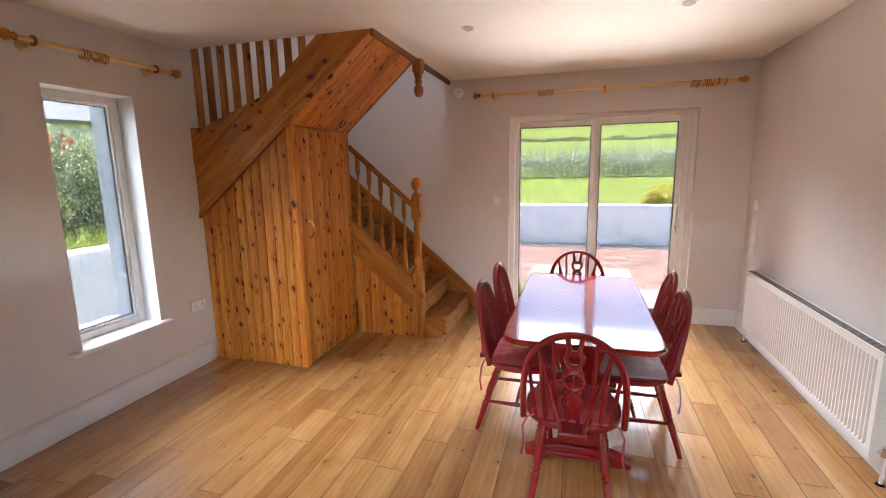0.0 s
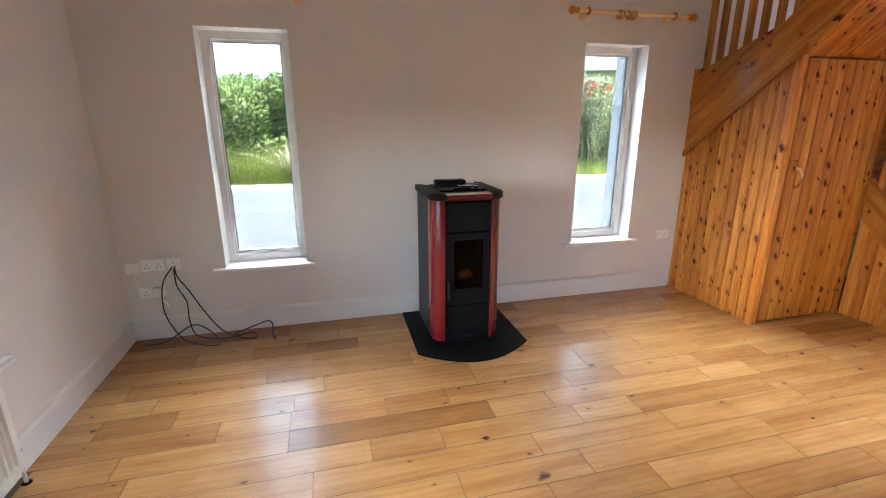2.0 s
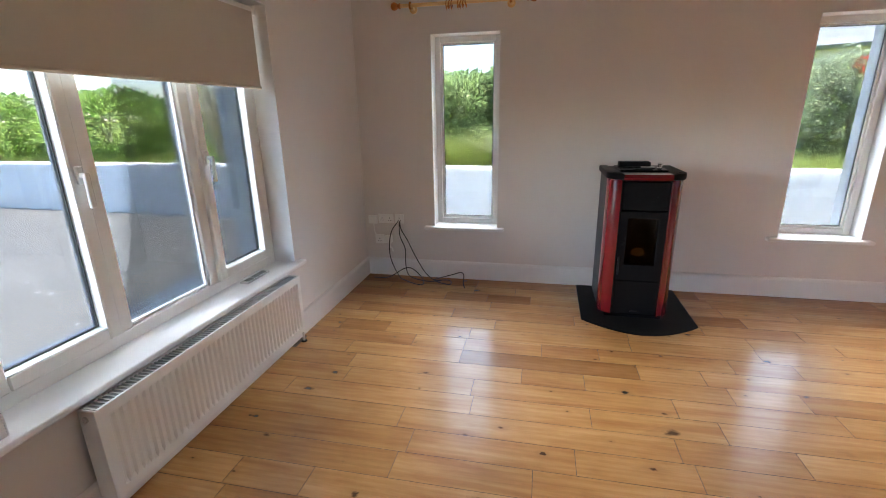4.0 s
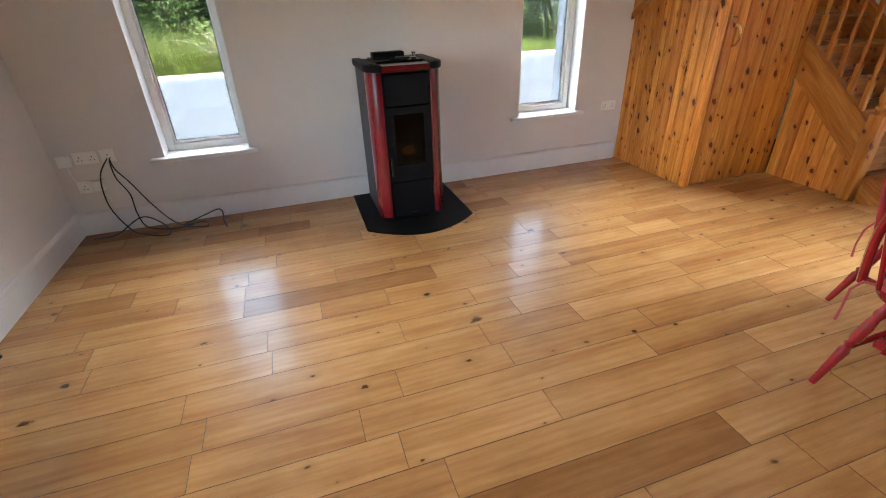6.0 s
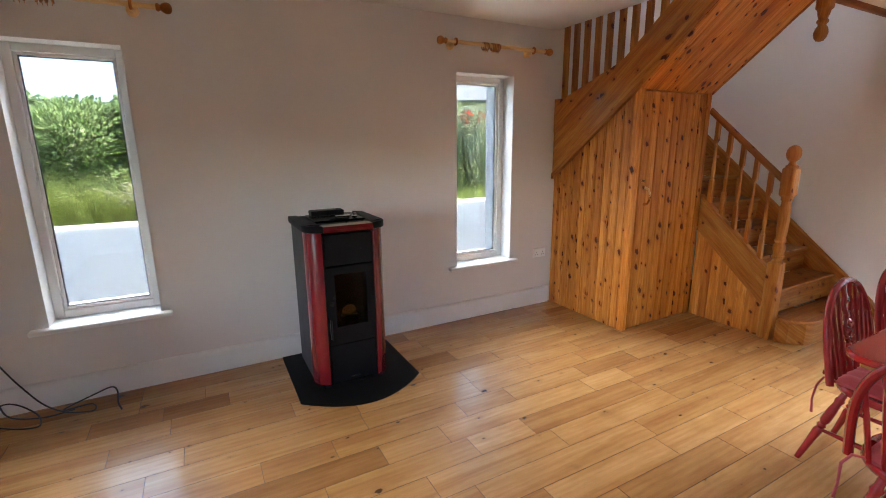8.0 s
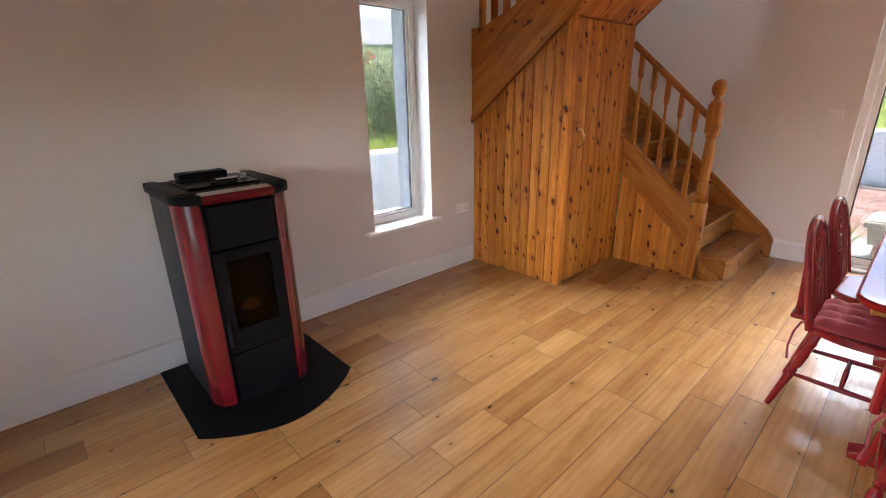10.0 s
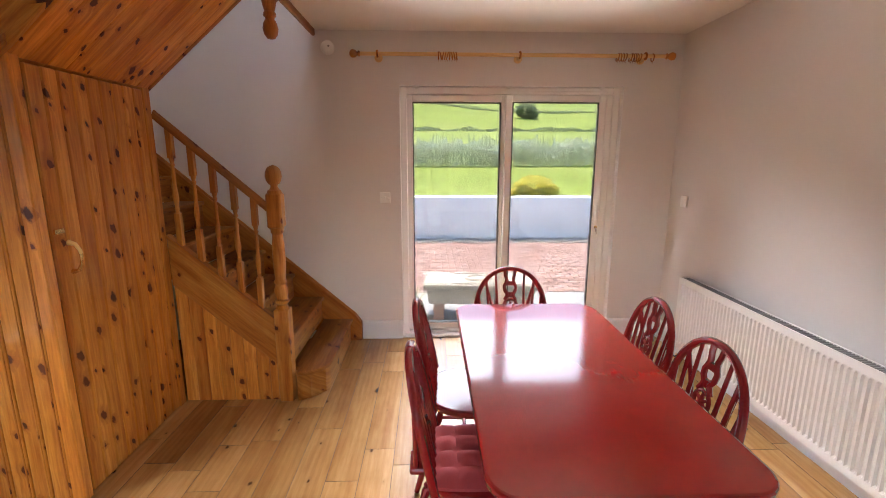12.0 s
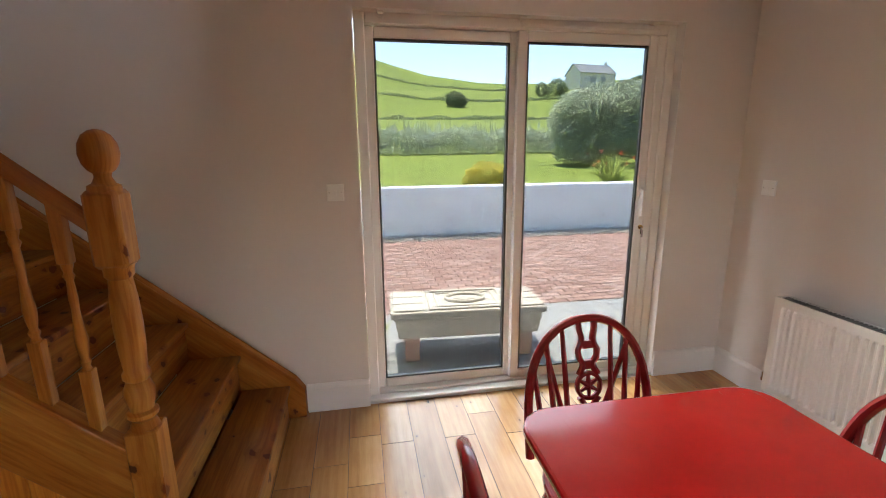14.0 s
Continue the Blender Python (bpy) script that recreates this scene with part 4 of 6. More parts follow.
        mids[x] = a.lerp(b, 0.5)
        part("stretcher", turned(bmesh.new(), a, b, [(0, 0.008), (0.5, 0.0125), (1, 0.008)]), RED, c, smooth=True)
    part("cross_stretcher", turned(bmesh.new(), mids[-1], mids[1], [(0, 0.008), (0.5, 0.0125), (1, 0.008)]), RED, c, smooth=True)
    return c


CHAIRS = [(2.652, 4.165, -90), (2.66, 4.69, -92), (2.955, 3.615, 0), (2.96, 5.075, 180), (3.27, 4.165, 91), (3.305, 4.685, 88)]
first = wheelback_chair()
first.matrix_basis = pose(CHAIRS[0][0], CHAIRS[0][1], 0, 0, 0, CHAIRS[0][2])
for x, y, a in CHAIRS[1:]:
    copy_thing(first, pose(x, y, 0, 0, 0, a))


def seat_cushion(x, y, a, mat, label):
    c = thing("seat_cushion", label, "cushion", "tufted chair cushions", (x, y, SEAT), a)
    bm = bmesh.new()
    n = 28
    grid = []
    for i in range(n + 1):
        row = []
        for j in range(n + 1):
            u, v = 2 * i / n - 1, 2 * j / n - 1
            rim = max(0.0, 1 - max(abs(u), abs(v)) ** 8)
            puff = 0.5 + 0.5 * abs(math.sin(math.pi * 2 * (u + 1))) * abs(math.sin(math.pi * 2 * (v + 1))) ** 0.6
            k = 1 - 0.06 * (abs(u) * abs(v)) ** 3
            row.append(bm.verts.new((0.185 * u * k, 0.005 + 0.18 * v * k, 0.014 + 0.034 * rim * puff)))
        grid.append(row)
    low = [[bm.verts.new((w.co.x * 0.99, w.co.y * 0.99, 0.001)) for w in row] for row in grid]
    for i in range(n):
        for j in range(n):
            bm.faces.new((grid[i][j], grid[i + 1][j], grid[i + 1][j + 1], grid[i][j + 1]))
            bm.faces.new((low[i][j], low[i][j + 1], low[i + 1][j + 1], low[i + 1][j]))
    for k in range(n):
        for a0, a1, b0, b1 in ((grid[k][0], grid[k + 1][0], low[k][0], low[k + 1][0]), (grid[k + 1][n], grid[k][n], low[k + 1][n], low[k][n]), (grid[0][k + 1], grid[0][k], low[0][k + 1], low[0][k]), (grid[n][k], grid[n][k + 1], low[n][k], low[n][k + 1])):
            bm.faces.new((a0, b0, b1, a1))
    part("pad", bm, mat, c, smooth=True)
    for s in (-1, 1):
        part("tie", tube(bmesh.new(), [(s * 0.16, -0.16, 0.012), (s * 0.195, -0.2, 0.02), (s * 0.215, -0.215, -0.02), (s * 0.21, -0.225, -0.1), (s * 0.218, -0.215, -0.16)], [0.004, 0.005, 0.005, 0.004, 0.006], 6), mat, c)


seat_cushion(2.652, 4.165, -90, CUSHION_RED, "dark red tufted cushion tied to a dining chair")
seat_cushion(2.955, 3.615, 0, CUSHION_RED, "dark red tufted cushion tied to the end chair")
seat_cushion(3.27, 4.165, 91, CUSHION_GREY, "mauve-grey tufted cushion tied to a dining chair")

# ---- pellet stove on its floor plate ----
def stove():
    arc = [(0.725 + 0.19 * math.sin(math.pi * k / 14) ** 0.9, 1.928 + 0.79 * k / 14) for k in range(15)]
    plate = link("floor_plate", prism(bmesh.new(), [(0.022, 2.72), (0.022, 1.935), *arc], "z", 0.001, 0.007, 0.002), IRON)
    tagged(plate, "black steel hearth plate with a curved front under the stove", "hearth plate")
    s = thing("pellet_stove", "tall black pellet stove with dark red enamelled side panels", "stove", at=(0.0, 2.295, 0.0072))
    xb, xf, hw, top = 0.13, 0.62, 0.205, 1.0
    part("body", solid(xb, xf - 0.08, -hw, hw, 0.02, top, 0.01), SIDEGREY, s, "dark grey steel casing")
    part("plinth", solid(xb + 0.02, xf + 0.01, -hw + 0.01, hw - 0.01, 0.0, 0.021), BLACK, s)
    for q in (-1, 1):
        out = []
        for k in range(9):
            a = radians(-8 + 98 * k / 8)
            out.append((0.545 + 0.105 * math.sin(a), q * (hw - 0.045 + 0.085 * math.cos(a))))
        inn = [(0.545 + 0.09 * math.sin(radians(-8 + 98 * k / 8)), q * (hw - 0.045 + 0.07 * math.cos(radians(-8 + 98 * k / 8)))) for k in range(9)]
        part("red_panel", prism(bmesh.new(), out + inn[::-1], "z", 0.03, top + 0.012, 0.002), STOVE_RED, s, "curved dark red enamelled corner panel", smooth=True)
        part("side_panel", solid(xb + 0.01, 0.53, q * (hw + 0.028) - 0.006, q * (hw + 0.028) + 0.006, 0.03, top + 0.008, 0.003), SIDEGREY, s)
        part("trim_strip", solid(0.655, 0.664, q * 0.157 - 0.004, q * 0.157 + 0.004, 0.03, top, 0.002), STOVE_RED if q > 0 else BLACK, s)
    # front: upper grille panel, door with glass, lower panel
    part("upper_panel", solid(xf - 0.08, 0.658, -0.152, 0.152, 0.8, top, 0.006), BLACK, s)
    part("vent_recess", solid(0.6582, 0.6592, -0.112, 0.112, 0.875, 0.968), BLACK, s)
    part("vent_slot", solid(0.6594, 0.6606, -0.09, 0.09, 0.905, 0.935), BLACK, s)
    door = part("door", wall_mesh("x", xf, 0.66, -0.152, 0.152, 0.297, 0.794, [(-0.1, 0.1, 0.412, 0.75)]), BLACK, s, "black stove door with a dark glass window")
    part("door_glass", solid(0.645, 0.651, -0.0995, 0.0995, 0.4125, 0.7495), FIREGLASS, door, "smoked fire glass")
    part("firebox", frame_ring(bmesh.new(), "x", xf - 0.06, xf - 0.001, -0.12, 0.12, 0.395, 0.77, 0.014, 0), FIREBRICK, s)
    part("fire_back", solid(xf - 0.075, xf - 0.061, -0.12, 0.12, 0.395, 0.77), FIREBRICK, s)
    part("burn_pot", solid(xf - 0.055, xf - 0.004, -0.055, 0.055, 0.411, 0.46, 0.006), IRON, s)
    # glowing shape added to imitate the warm smear in the glass
    part("flame", lathe(bmesh.new(), [(0.004, 0), (0.017, 0.008), (0.02, 0.02), (0.016, 0.035), (0.008, 0.045), (0.001, 0.048)], Matrix.Translation((xf - 0.03, 0.0, 0.461)) @ Matrix.Diagonal((1, 2.4, 1.3, 1)), 12), SMEAR_GLOW, s, "small amber glow added for the warm smear in the stove glass")
    part("handle", solid(0.661, 0.675, -0.145, -0.132, 0.34, 0.47, 0.004), SIDEGREY, door, "slim dark steel door handle")
    part("lower_panel", solid(xf - 0.08, 0.658, -0.152, 0.152, 0.03, 0.293, 0.006), BLACK, s)
    part("nameplate", solid(0.6583, 0.66, -0.03, 0.03, 0.055, 0.064), CHROME, s, "small plain silver nameplate")
    # top: cast corners, red front lip, black cover
    part("front_lip", prism(bmesh.new(), [(0.61, top + 0.013), (0.672, top + 0.013), (0.685, top + 0.03), (0.672, top + 0.05), (0.61, top + 0.055)], "y", -0.155, 0.155, 0.004), STOVE_RED, s, "dark red front lip")
    part("top_cover", solid(xb, 0.612, -0.2, 0.2, top + 0.0, top + 0.048, 0.008), IRON, s)
    for q in (-1, 1):
        ring = [(0.56 + 0.118 * math.sin(radians(a)), q * (0.152 + 0.105 * math.cos(radians(a)))) for a in range(0, 91, 10)]
        part("corner_cap", prism(bmesh.new(), [(xb + 0.02, q * 0.2), (xb + 0.02, q * 0.257), *ring, (0.675, q * 0.156), (0.6, q * 0.156)], "z", top + 0.013, top + 0.058, 0.008), IRON, s, "black cast corner cap", smooth=True)
        part("rail_hole", lathe(bmesh.new(), [(0.012, 0), (0.014, 0.003), (0.01, 0.004)], Matrix.Translation((0.61, q * 0.21, top + 0.0582)), 12), BLACK, s)
    lid = part("hopper_lid", solid(0.2, 0.52, -0.16, 0.16, top + 0.0485, top + 0.062, 0.006), BLACK, s)
    part("lid_grip", solid(0.47, 0.5, -0.06, 0.06, top + 0.0622, top + 0.07, 0.003), IRON, lid)
    for k in range(4):
        part("top_slot", solid(0.54, 0.6, 0.02 + 0.035 * k, 0.04 + 0.035 * k, top + 0.0484, top + 0.052, 0.001), BLACK, s)
    z = 0.0072 + top + 0.0622
    panel = thing("control_panel", "black control box resting on the stove top", "control panel", at=(0.26, 2.27, z))
    part("case", solid(-0.045, 0.045, -0.11, 0.11, 0.0, 0.034, 0.008, 2), IRON, panel)
    part("screen", solid(-0.03, 0.03, -0.06, 0.06, 0.0342, 0.036), BLACK, panel)
    keys = thing("stove_tool", "small steel stove key lying on the stove top", "tool", at=(0.4, 2.36, z))
    part("knob", lathe(bmesh.new(), [(0.016, 0), (0.018, 0.006), (0.012, 0.012), (0.012, 0.03), (0.017, 0.036), (0.012, 0.042)], Matrix.Translation((0.03, 0.05, 0)), 12), CHROME, keys)
    part("bar", solid(-0.012, 0.018, -0.07, 0.03, 0.001, 0.012, 0.004), CHROME, keys)


FIREBRICK = gloss("firebrick", (0.06, 0.04, 0.024), 0.8, 0.0)
# faint emission that stands in for the reflection in the stove glass
SMEAR_GLOW = Mat("flame", (0.9, 0.4, 0.1), 0.6)
SMEAR_GLOW.set("Emission Color", (1.0, 0.42, 0.1, 1)).set("Emission Strength", 0.0014)
SMEAR_GLOW = SMEAR_GLOW.m
stove()

# ---- curtain poles ----
def finial(bm, m):
    return lathe(bm, [(0.014, 0), (0.02, 0.004), (0.022, 0.012), (0.016, 0.018), (0.014, 0.024), (0.022, 0.032), (0.029, 0.046), (0.03, 0.058), (0.024, 0.072), (0.01, 0.08)], m, 14)


def curtain_pole(length, rings, brackets, at, turn, label):
    """A pole along local x from 0 to length, 0.1 m in front of the wall that lies at local y = 0.1."""
    c = thing("curtain_pole", label, "curtain pole", "wooden curtain poles", at, turn)
    part("pole", tube(bmesh.new(), [(0.07, 0, 0), (length - 0.07, 0, 0)], 0.0145, 12), BEECH, c, smooth=True)
    part("finial", finial(bmesh.new(), along((0.072, 0, 0), (-1, 0, 0))), PINE_X, c, smooth=True)
    part("finial", finial(bmesh.new(), along((length - 0.072, 0, 0), (length + 1, 0, 0))), PINE_X, c, smooth=True)
    for x in brackets:
        b = part("bracket", lathe(bmesh.new(), [(0.032, 0), (0.032, 0.012), (0.018, 0.018), (0.014, 0.03), (0.016, 0.07), (0.02, 0.085)], along((x, 0.0985, -0.012), (x, 0, -0.012)), 12), BEECH, c, smooth=True)
        part("cup", tube(bmesh.new(), [(x, 0.021 * math.cos(radians(a)), 0.021 * math.sin(radians(a))) for a in range(0, 360, 30)], 0.008, 8, True), PINE_X, b, smooth=True)
    rnd = random.Random(int(length * 100))
    for x in rings:
        lean = rnd.uniform(-0.008, 0.008)
        r = part("ring", tube(bmesh.new(), [(x + lean * math.sin(radians(a)), 0.027 * math.cos(radians(a)), -0.011 + 0.027 * math.sin(radians(a))) for a in range(0, 360, 30)], 0.0042, 7, True), PINE_X, c, smooth=True)
        part("eyelet", tube(bmesh.new(), [(x, 0.006 * math.cos(radians(a)), -0.047 + 0.006 * math.sin(radians(a))) for a in range(0, 360, 60)], 0.0012, 5, True), BRASS, r)


curtain_pole(2.47, [0.66 + 0.017 * k for k in range(9)] + [2.03 + 0.02 * k for k in range(4)] + [2.13 + 0.018 * k for k in range(5)] + [2.3], (0.2, 1.28, 2.245), (1.88, 6.288, 2.31), 0, "long pale pine curtain pole with wooden rings above the patio door")
curtain_pole(1.12, [0.44 + 0.02 * k for k in range(3)] + [0.53 + 0.02 * k for k in range(4)], (0.15, 0.93), (0.102, 0.385, 2.285), 90, "short pale pine curtain pole with rings above a window")
curtain_pole(1.09, [0.4 + 0.018 * k for k in range(3)] + [0.48 + 0.016 * k for k in range(5)], (0.15, 0.9), (0.102, 3.22, 2.285), 90, "short pale pine curtain pole with bunched wooden rings")

# ---- switches, sockets, detector, downlights, cables ----
def on_wall(name, label, category, at, turn, group=""):
    """Local y looks into the wall; local x runs along it."""
    return thing(name, label, category, group, at, turn)


def wall_switch(at, turn, label):
    s = on_wall("light_switch", label, "switch", at, turn)
    part("plate", solid(-0.043, 0.043, -0.012, -0.0008, -0.043, 0.043, 0.004, 2), UPVC, s)
    part("rocker", solid(-0.007, 0.007, -0.017, -0.0125, -0.013, 0.013, 0.002), UPVC, s)
    for x in (-0.03, 0.03):
        part("screw", lathe(bmesh.new(), [(0.003, 0), (0.003, 0.001)], along((x, -0.012, 0), (x, -1, 0)), 8), CHROME, s)


def socket(at, turn, label, gangs):
    s = on_wall("wall_socket", label, "socket", at, turn)
    w = 0.043 if gangs == 1 else 0.073
    part("plate", solid(-w, w, -0.013, -0.0008, -0.043, 0.043, 0.004, 2), UPVC, s)
    for cx in ([0.0] if gangs == 1 else [-0.037, 0.037]):
        for dx, dz, a, b in ((0, 0.006, 0.0025, 0.005), (-0.011, -0.016, 0.004, 0.0025), (0.011, -0.016, 0.004, 0.0025)):
            part("pin_hole", solid(cx + dx - a, cx + dx + a, -0.0136, -0.0128, dz - b, dz + b), DARKGREY, s)
        part("rocker", solid(cx + 0.014, cx + 0.024, -0.016, -0.0132, 0.014, 0.032, 0.0015), UPVC, s)
    return s


wall_switch((2.105, L, 1.222), 0, "white plastic light switch beside the patio door")
wall_switch((W, 6.165, 1.21), -90, "white plastic switch on the blank wall near the corner")
socket((0.0, 4.345, 0.51), 90, "white double wall socket beside the panelled cupboard", 2)
socket((0.0, 0.205, 0.548), 90, "white double wall socket in a row near the corner", 2)
socket((0.0, 0.335, 0.548), 90, "white single wall socket with black cables plugged in", 1)
socket((0.0, 0.135, 0.35), 90, "white single wall socket near the corner", 1)
box_ = on_wall("junction_box", "white plastic junction box on the wall by the sockets", "junction box", (0.0, 0.085, 0.545), 90)
part("case", solid(-0.045, 0.04, -0.03, -0.0008, -0.045, 0.03, 0.005, 2), UPVC, box_)
part("cord", tube(bmesh.new(), [(0.0, -0.016, -0.044), (0.004, -0.014, -0.12), (0.02, -0.014, -0.16)], 0.004, 6), UPVC, box_, "white cord")
adapter = on_wall("plug_adapter", "white plug adapter in the lower wall socket", "adapter", (0.0, 0.225, 0.355), 90)
part("case", solid(-0.035, 0.035, -0.045, -0.0008, -0.035, 0.035, 0.006, 2), UPVC, adapter)
part("lead", tube(bmesh.new(), [(0.01, -0.03, -0.034), (0.012, -0.03, -0.07), (0.03, -0.025, -0.085), (0.035, -0.012, -0.12)], 0.007, 7), UPVC, adapter)


def cable(path, label):
    pts = [Vector(p) for p in path]
    out = []
    for i in range(len(pts) - 1):
        p0, p1, p2, p3 = pts[max(i - 1, 0)], pts[i], pts[i + 1], pts[min(i + 2, len(pts) - 1)]
        for k in range(8):
            t = k / 8
            out.append(0.5 * ((2 * p1) + (p2 - p0) * t + (2 * p0 - 5 * p1 + 4 * p2 - p3) * t * t + (3 * p1 - p0 - 3 * p2 + p3) * t ** 3))
    out.append(pts[-1])
    for p in out:
        p.z = max(p.z, 0.0065)
    ob = link("power_cable", tube(bmesh.new(), out, 0.0045, 7), RUBBER, smooth=True)
    tagged(ob, label, "cable")


cable([(0.03, 0.33, 0.53), (0.06, 0.27, 0.44), (0.065, 0.245, 0.3), (0.07, 0.26, 0.16), (0.12, 0.36, 0.01), (0.22, 0.5, 0.007), (0.24, 0.6, 0.007), (0.12, 0.56, 0.03), (0.07, 0.42, 0.1), (0.13, 0.25, 0.02), (0.13, 0.1, 0.008)], "black power cable hanging from a socket and looping on the floor")
cable([(0.034, 0.345, 0.535), (0.05, 0.36, 0.46), (0.06, 0.42, 0.36), (0.07, 0.5, 0.2), (0.1, 0.6, 0.06), (0.16, 0.72, 0.008), (0.2, 0.84, 0.008), (0.13, 0.82, 0.02), (0.12, 0.68, 0.012), (0.09, 0.84, 0.06), (0.13, 0.93, 0.1), (0.19, 0.965, 0.095), (0.25, 0.97, 0.05), (0.27, 0.985, 0.008)], "black power cable with a loose end standing off the floor")
cable([(0.036, 0.34, 0.52), (0.06, 0.35, 0.4), (0.075, 0.4, 0.28), (0.08, 0.4, 0.14), (0.1, 0.44, 0.03), (0.15, 0.6, 0.008), (0.13, 0.74, 0.008)], "black power cable hanging from a socket to the floor")

det = on_wall("smoke_detector", "round white smoke detector high on the wall", "smoke detector", (1.69, L, 2.37), 0)
part("base", lathe(bmesh.new(), [(0.052, 0), (0.052, 0.012), (0.048, 0.016)], along((0, -0.0008, 0), (0, -1, 0)), 24), UPVC, det, smooth=True)
part("cover", lathe(bmesh.new(), [(0.046, 0), (0.045, 0.016), (0.036, 0.024), (0.012, 0.026)], along((0, -0.017, 0), (0, -1, 0)), 24), UPVC, det, smooth=True)
part("test_button", lathe(bmesh.new(), [(0.008, 0), (0.007, 0.003)], along((0.015, -0.0425, 0.005), (0.015, -1, 0.005)), 10), GREYGRILLE, det)
for x, y in ((2.2, 4.67), (3.53, 4.64)):
    d = thing("downlight", "recessed white eyeball downlight in the ceiling, switched off", "ceiling light", "ceiling downlights", (x, y, H))
    part("rim", tube(bmesh.new(), [(0.042 * math.cos(radians(a)), 0.042 * math.sin(radians(a)), -0.003) for a in range(0, 360, 20)], 0.006, 8, True), UPVC, d, smooth=True)
    part("bulb", lathe(bmesh.new(), [(0.036, -0.0008), (0.034, -0.008), (0.02, -0.014), (0.004, -0.015)][::-1], None, 16), LENS, d, smooth=True)

# ---- outside: ground, walls, paving ----
RIDGE = ([-60, -25, -10, 0, 2.4, 4.9, 8.7, 16, 22, 35, 60], [7.0, 10.5, 11.6, 10.9, 10.0, 9.2, 8.2, 7.25, 7.1, 7.1, 4.0])


def wall_x(y):
    return -2.12 - 0.0315 * (12.0 - min(12.0, max(y, -22.0)))


def ground_z(x, y):
    r = math.hypot(x - 2.2, y - 4.0)
    wob = 0.25 * noise.noise((x * 0.09, y * 0.09, 3.1)) * min(1.0, r / 40)
    if y > 12.1:
        d = y - 12.0
        z = 0.42 + 0.58 * min(d / 16, 1.0) + max(0.0, d - 17) * 0.085
        if r > 105:
            az = math.degrees(math.atan2(x - 2.2, y - 4.0))
            top = 1.5 + 232 * math.tan(radians(float(np.interp(az, *RIDGE))))
            low = 0.42 + 0.58 + (105 * math.cos(radians(az)) - 24) * 0.085
            f = min((r - 105) / 125, 1.0)
            z = low + (top - low) * f - max(0.0, r - 235) * 0.12
            z = max(z, -6.0)
        return z + wob
    if x < wall_x(y) - 0.1:
        return 0.5 + 0.02 * min(20.0, -x) + wob if r < 60 else 0.9 - min(8.0, (r - 60) * 0.05)
    return -0.145 if r < 60 else -0.145 - min(8.0, (r - 60) * 0.05)


xs = sorted({*[-2000, -900, -400, -250], *range(-200, 201, 10), *range(-40, 41, 4), -2.11, -2.09, 250, 400, 900, 2000})
ys = sorted({*[-2000, -900, -400, -200, -120], *range(-80, 301, 10), *range(-40, 61, 4), -22, 12.04, 12.12, 12.6, 14, 400, 900, 2000})
bm = bmesh.new()
col_x = lambda x, y: wall_x(y) + {-2.11: -0.11, -2.09: -0.09}[x] if x in (-2.11, -2.09) else x
gv = [[bm.verts.new((col_x(x, y), y, ground_z(col_x(x, y), y))) for x in xs] for y in ys]
for j in range(len(ys) - 1):
    for i in range(len(xs) - 1):
        bm.faces.new((gv[j][i], gv[j][i + 1], gv[j + 1][i + 1], gv[j + 1][i]))


def grass_material():
    m = Mat("grass", (0.1, 0.18, 0.03), 0.9, spec=0.1)
    v = m.coords()
    far = m.noise(m.coords((0.5, 2.2, 1)), 0.05, 5, 0.6)
    near = m.noise(v, 14, 5, 0.7)
    col = m.ramp(far, [(0.32, (0.13, 0.17, 0.04)), (0.5, (0.175, 0.22, 0.045)), (0.7, (0.22, 0.245, 0.08))])
    col = m.mix(0.5, col, m.ramp(near, [(0.3, (0.62, 0.68, 0.6)), (0.7, (1.15, 1.12, 1.0))]), "MULTIPLY")
    return m.color(col).bump(near, 0.6, 0.03).m


GRASS = grass_material()
structure(link("ground", bm, GRASS, smooth=True), "green lawn and rough hill pasture reaching the horizon", "ground")
CONCRETE = speckled("concrete", [(0.19, 0.19, 0.18), (0.25, 0.245, 0.235), (0.31, 0.305, 0.29)], 30, 0.85, 0.3, 0.004)
TARMAC = speckled("tarmac", [(0.085, 0.083, 0.08), (0.125, 0.122, 0.117), (0.18, 0.175, 0.165)], 90, 0.85, 0.5, 0.006, 0.5)
GRAVELBED = speckled("gravel_bed", [(0.12, 0.115, 0.105), (0.22, 0.21, 0.19), (0.34, 0.33, 0.31)], 45, 0.9, 0.8, 0.02)
STONE = Mat("pebble", (0.3, 0.29, 0.27), 0.85)
STONE.color(STONE.ramp(STONE.n.new("ShaderNodeNewGeometry").outputs["Random Per Island"], [(0.0, (0.1, 0.09, 0.08)), (0.5, (0.33, 0.3, 0.26)), (1.0, (0.6, 0.56, 0.5))]))
STONE = STONE.m
structure(link("path_north", solid(-2.0, 9.0, 6.605, 8.12, -0.16, -0.118, 0.006), CONCRETE), "pale grey concrete strip outside the patio door", "path")
structure(link("path_south", solid(-1.9, 6.0, -1.5, -0.405, -0.16, -0.125, 0.006), CONCRETE), "pale concrete strip along the front of the house", "path")
structure(link("road", solid(-2.9, 14.0, -22.0, -1.505, -0.16, -0.13), TARMAC), "dark grey tarmac driveway", "road")
structure(link("gravel_west", solid(-2.6, -0.405, -1.495, 11.5, -0.165, -0.132), GRAVELBED), "grey gravel strip between house and boundary wall", "gravel")
rnd = random.Random(5)
bits = thing("fallen_petals", "scattered white petals lying on the tarmac drive", "petals")
bits["kind"] = "stuff"
bm = bmesh.new()
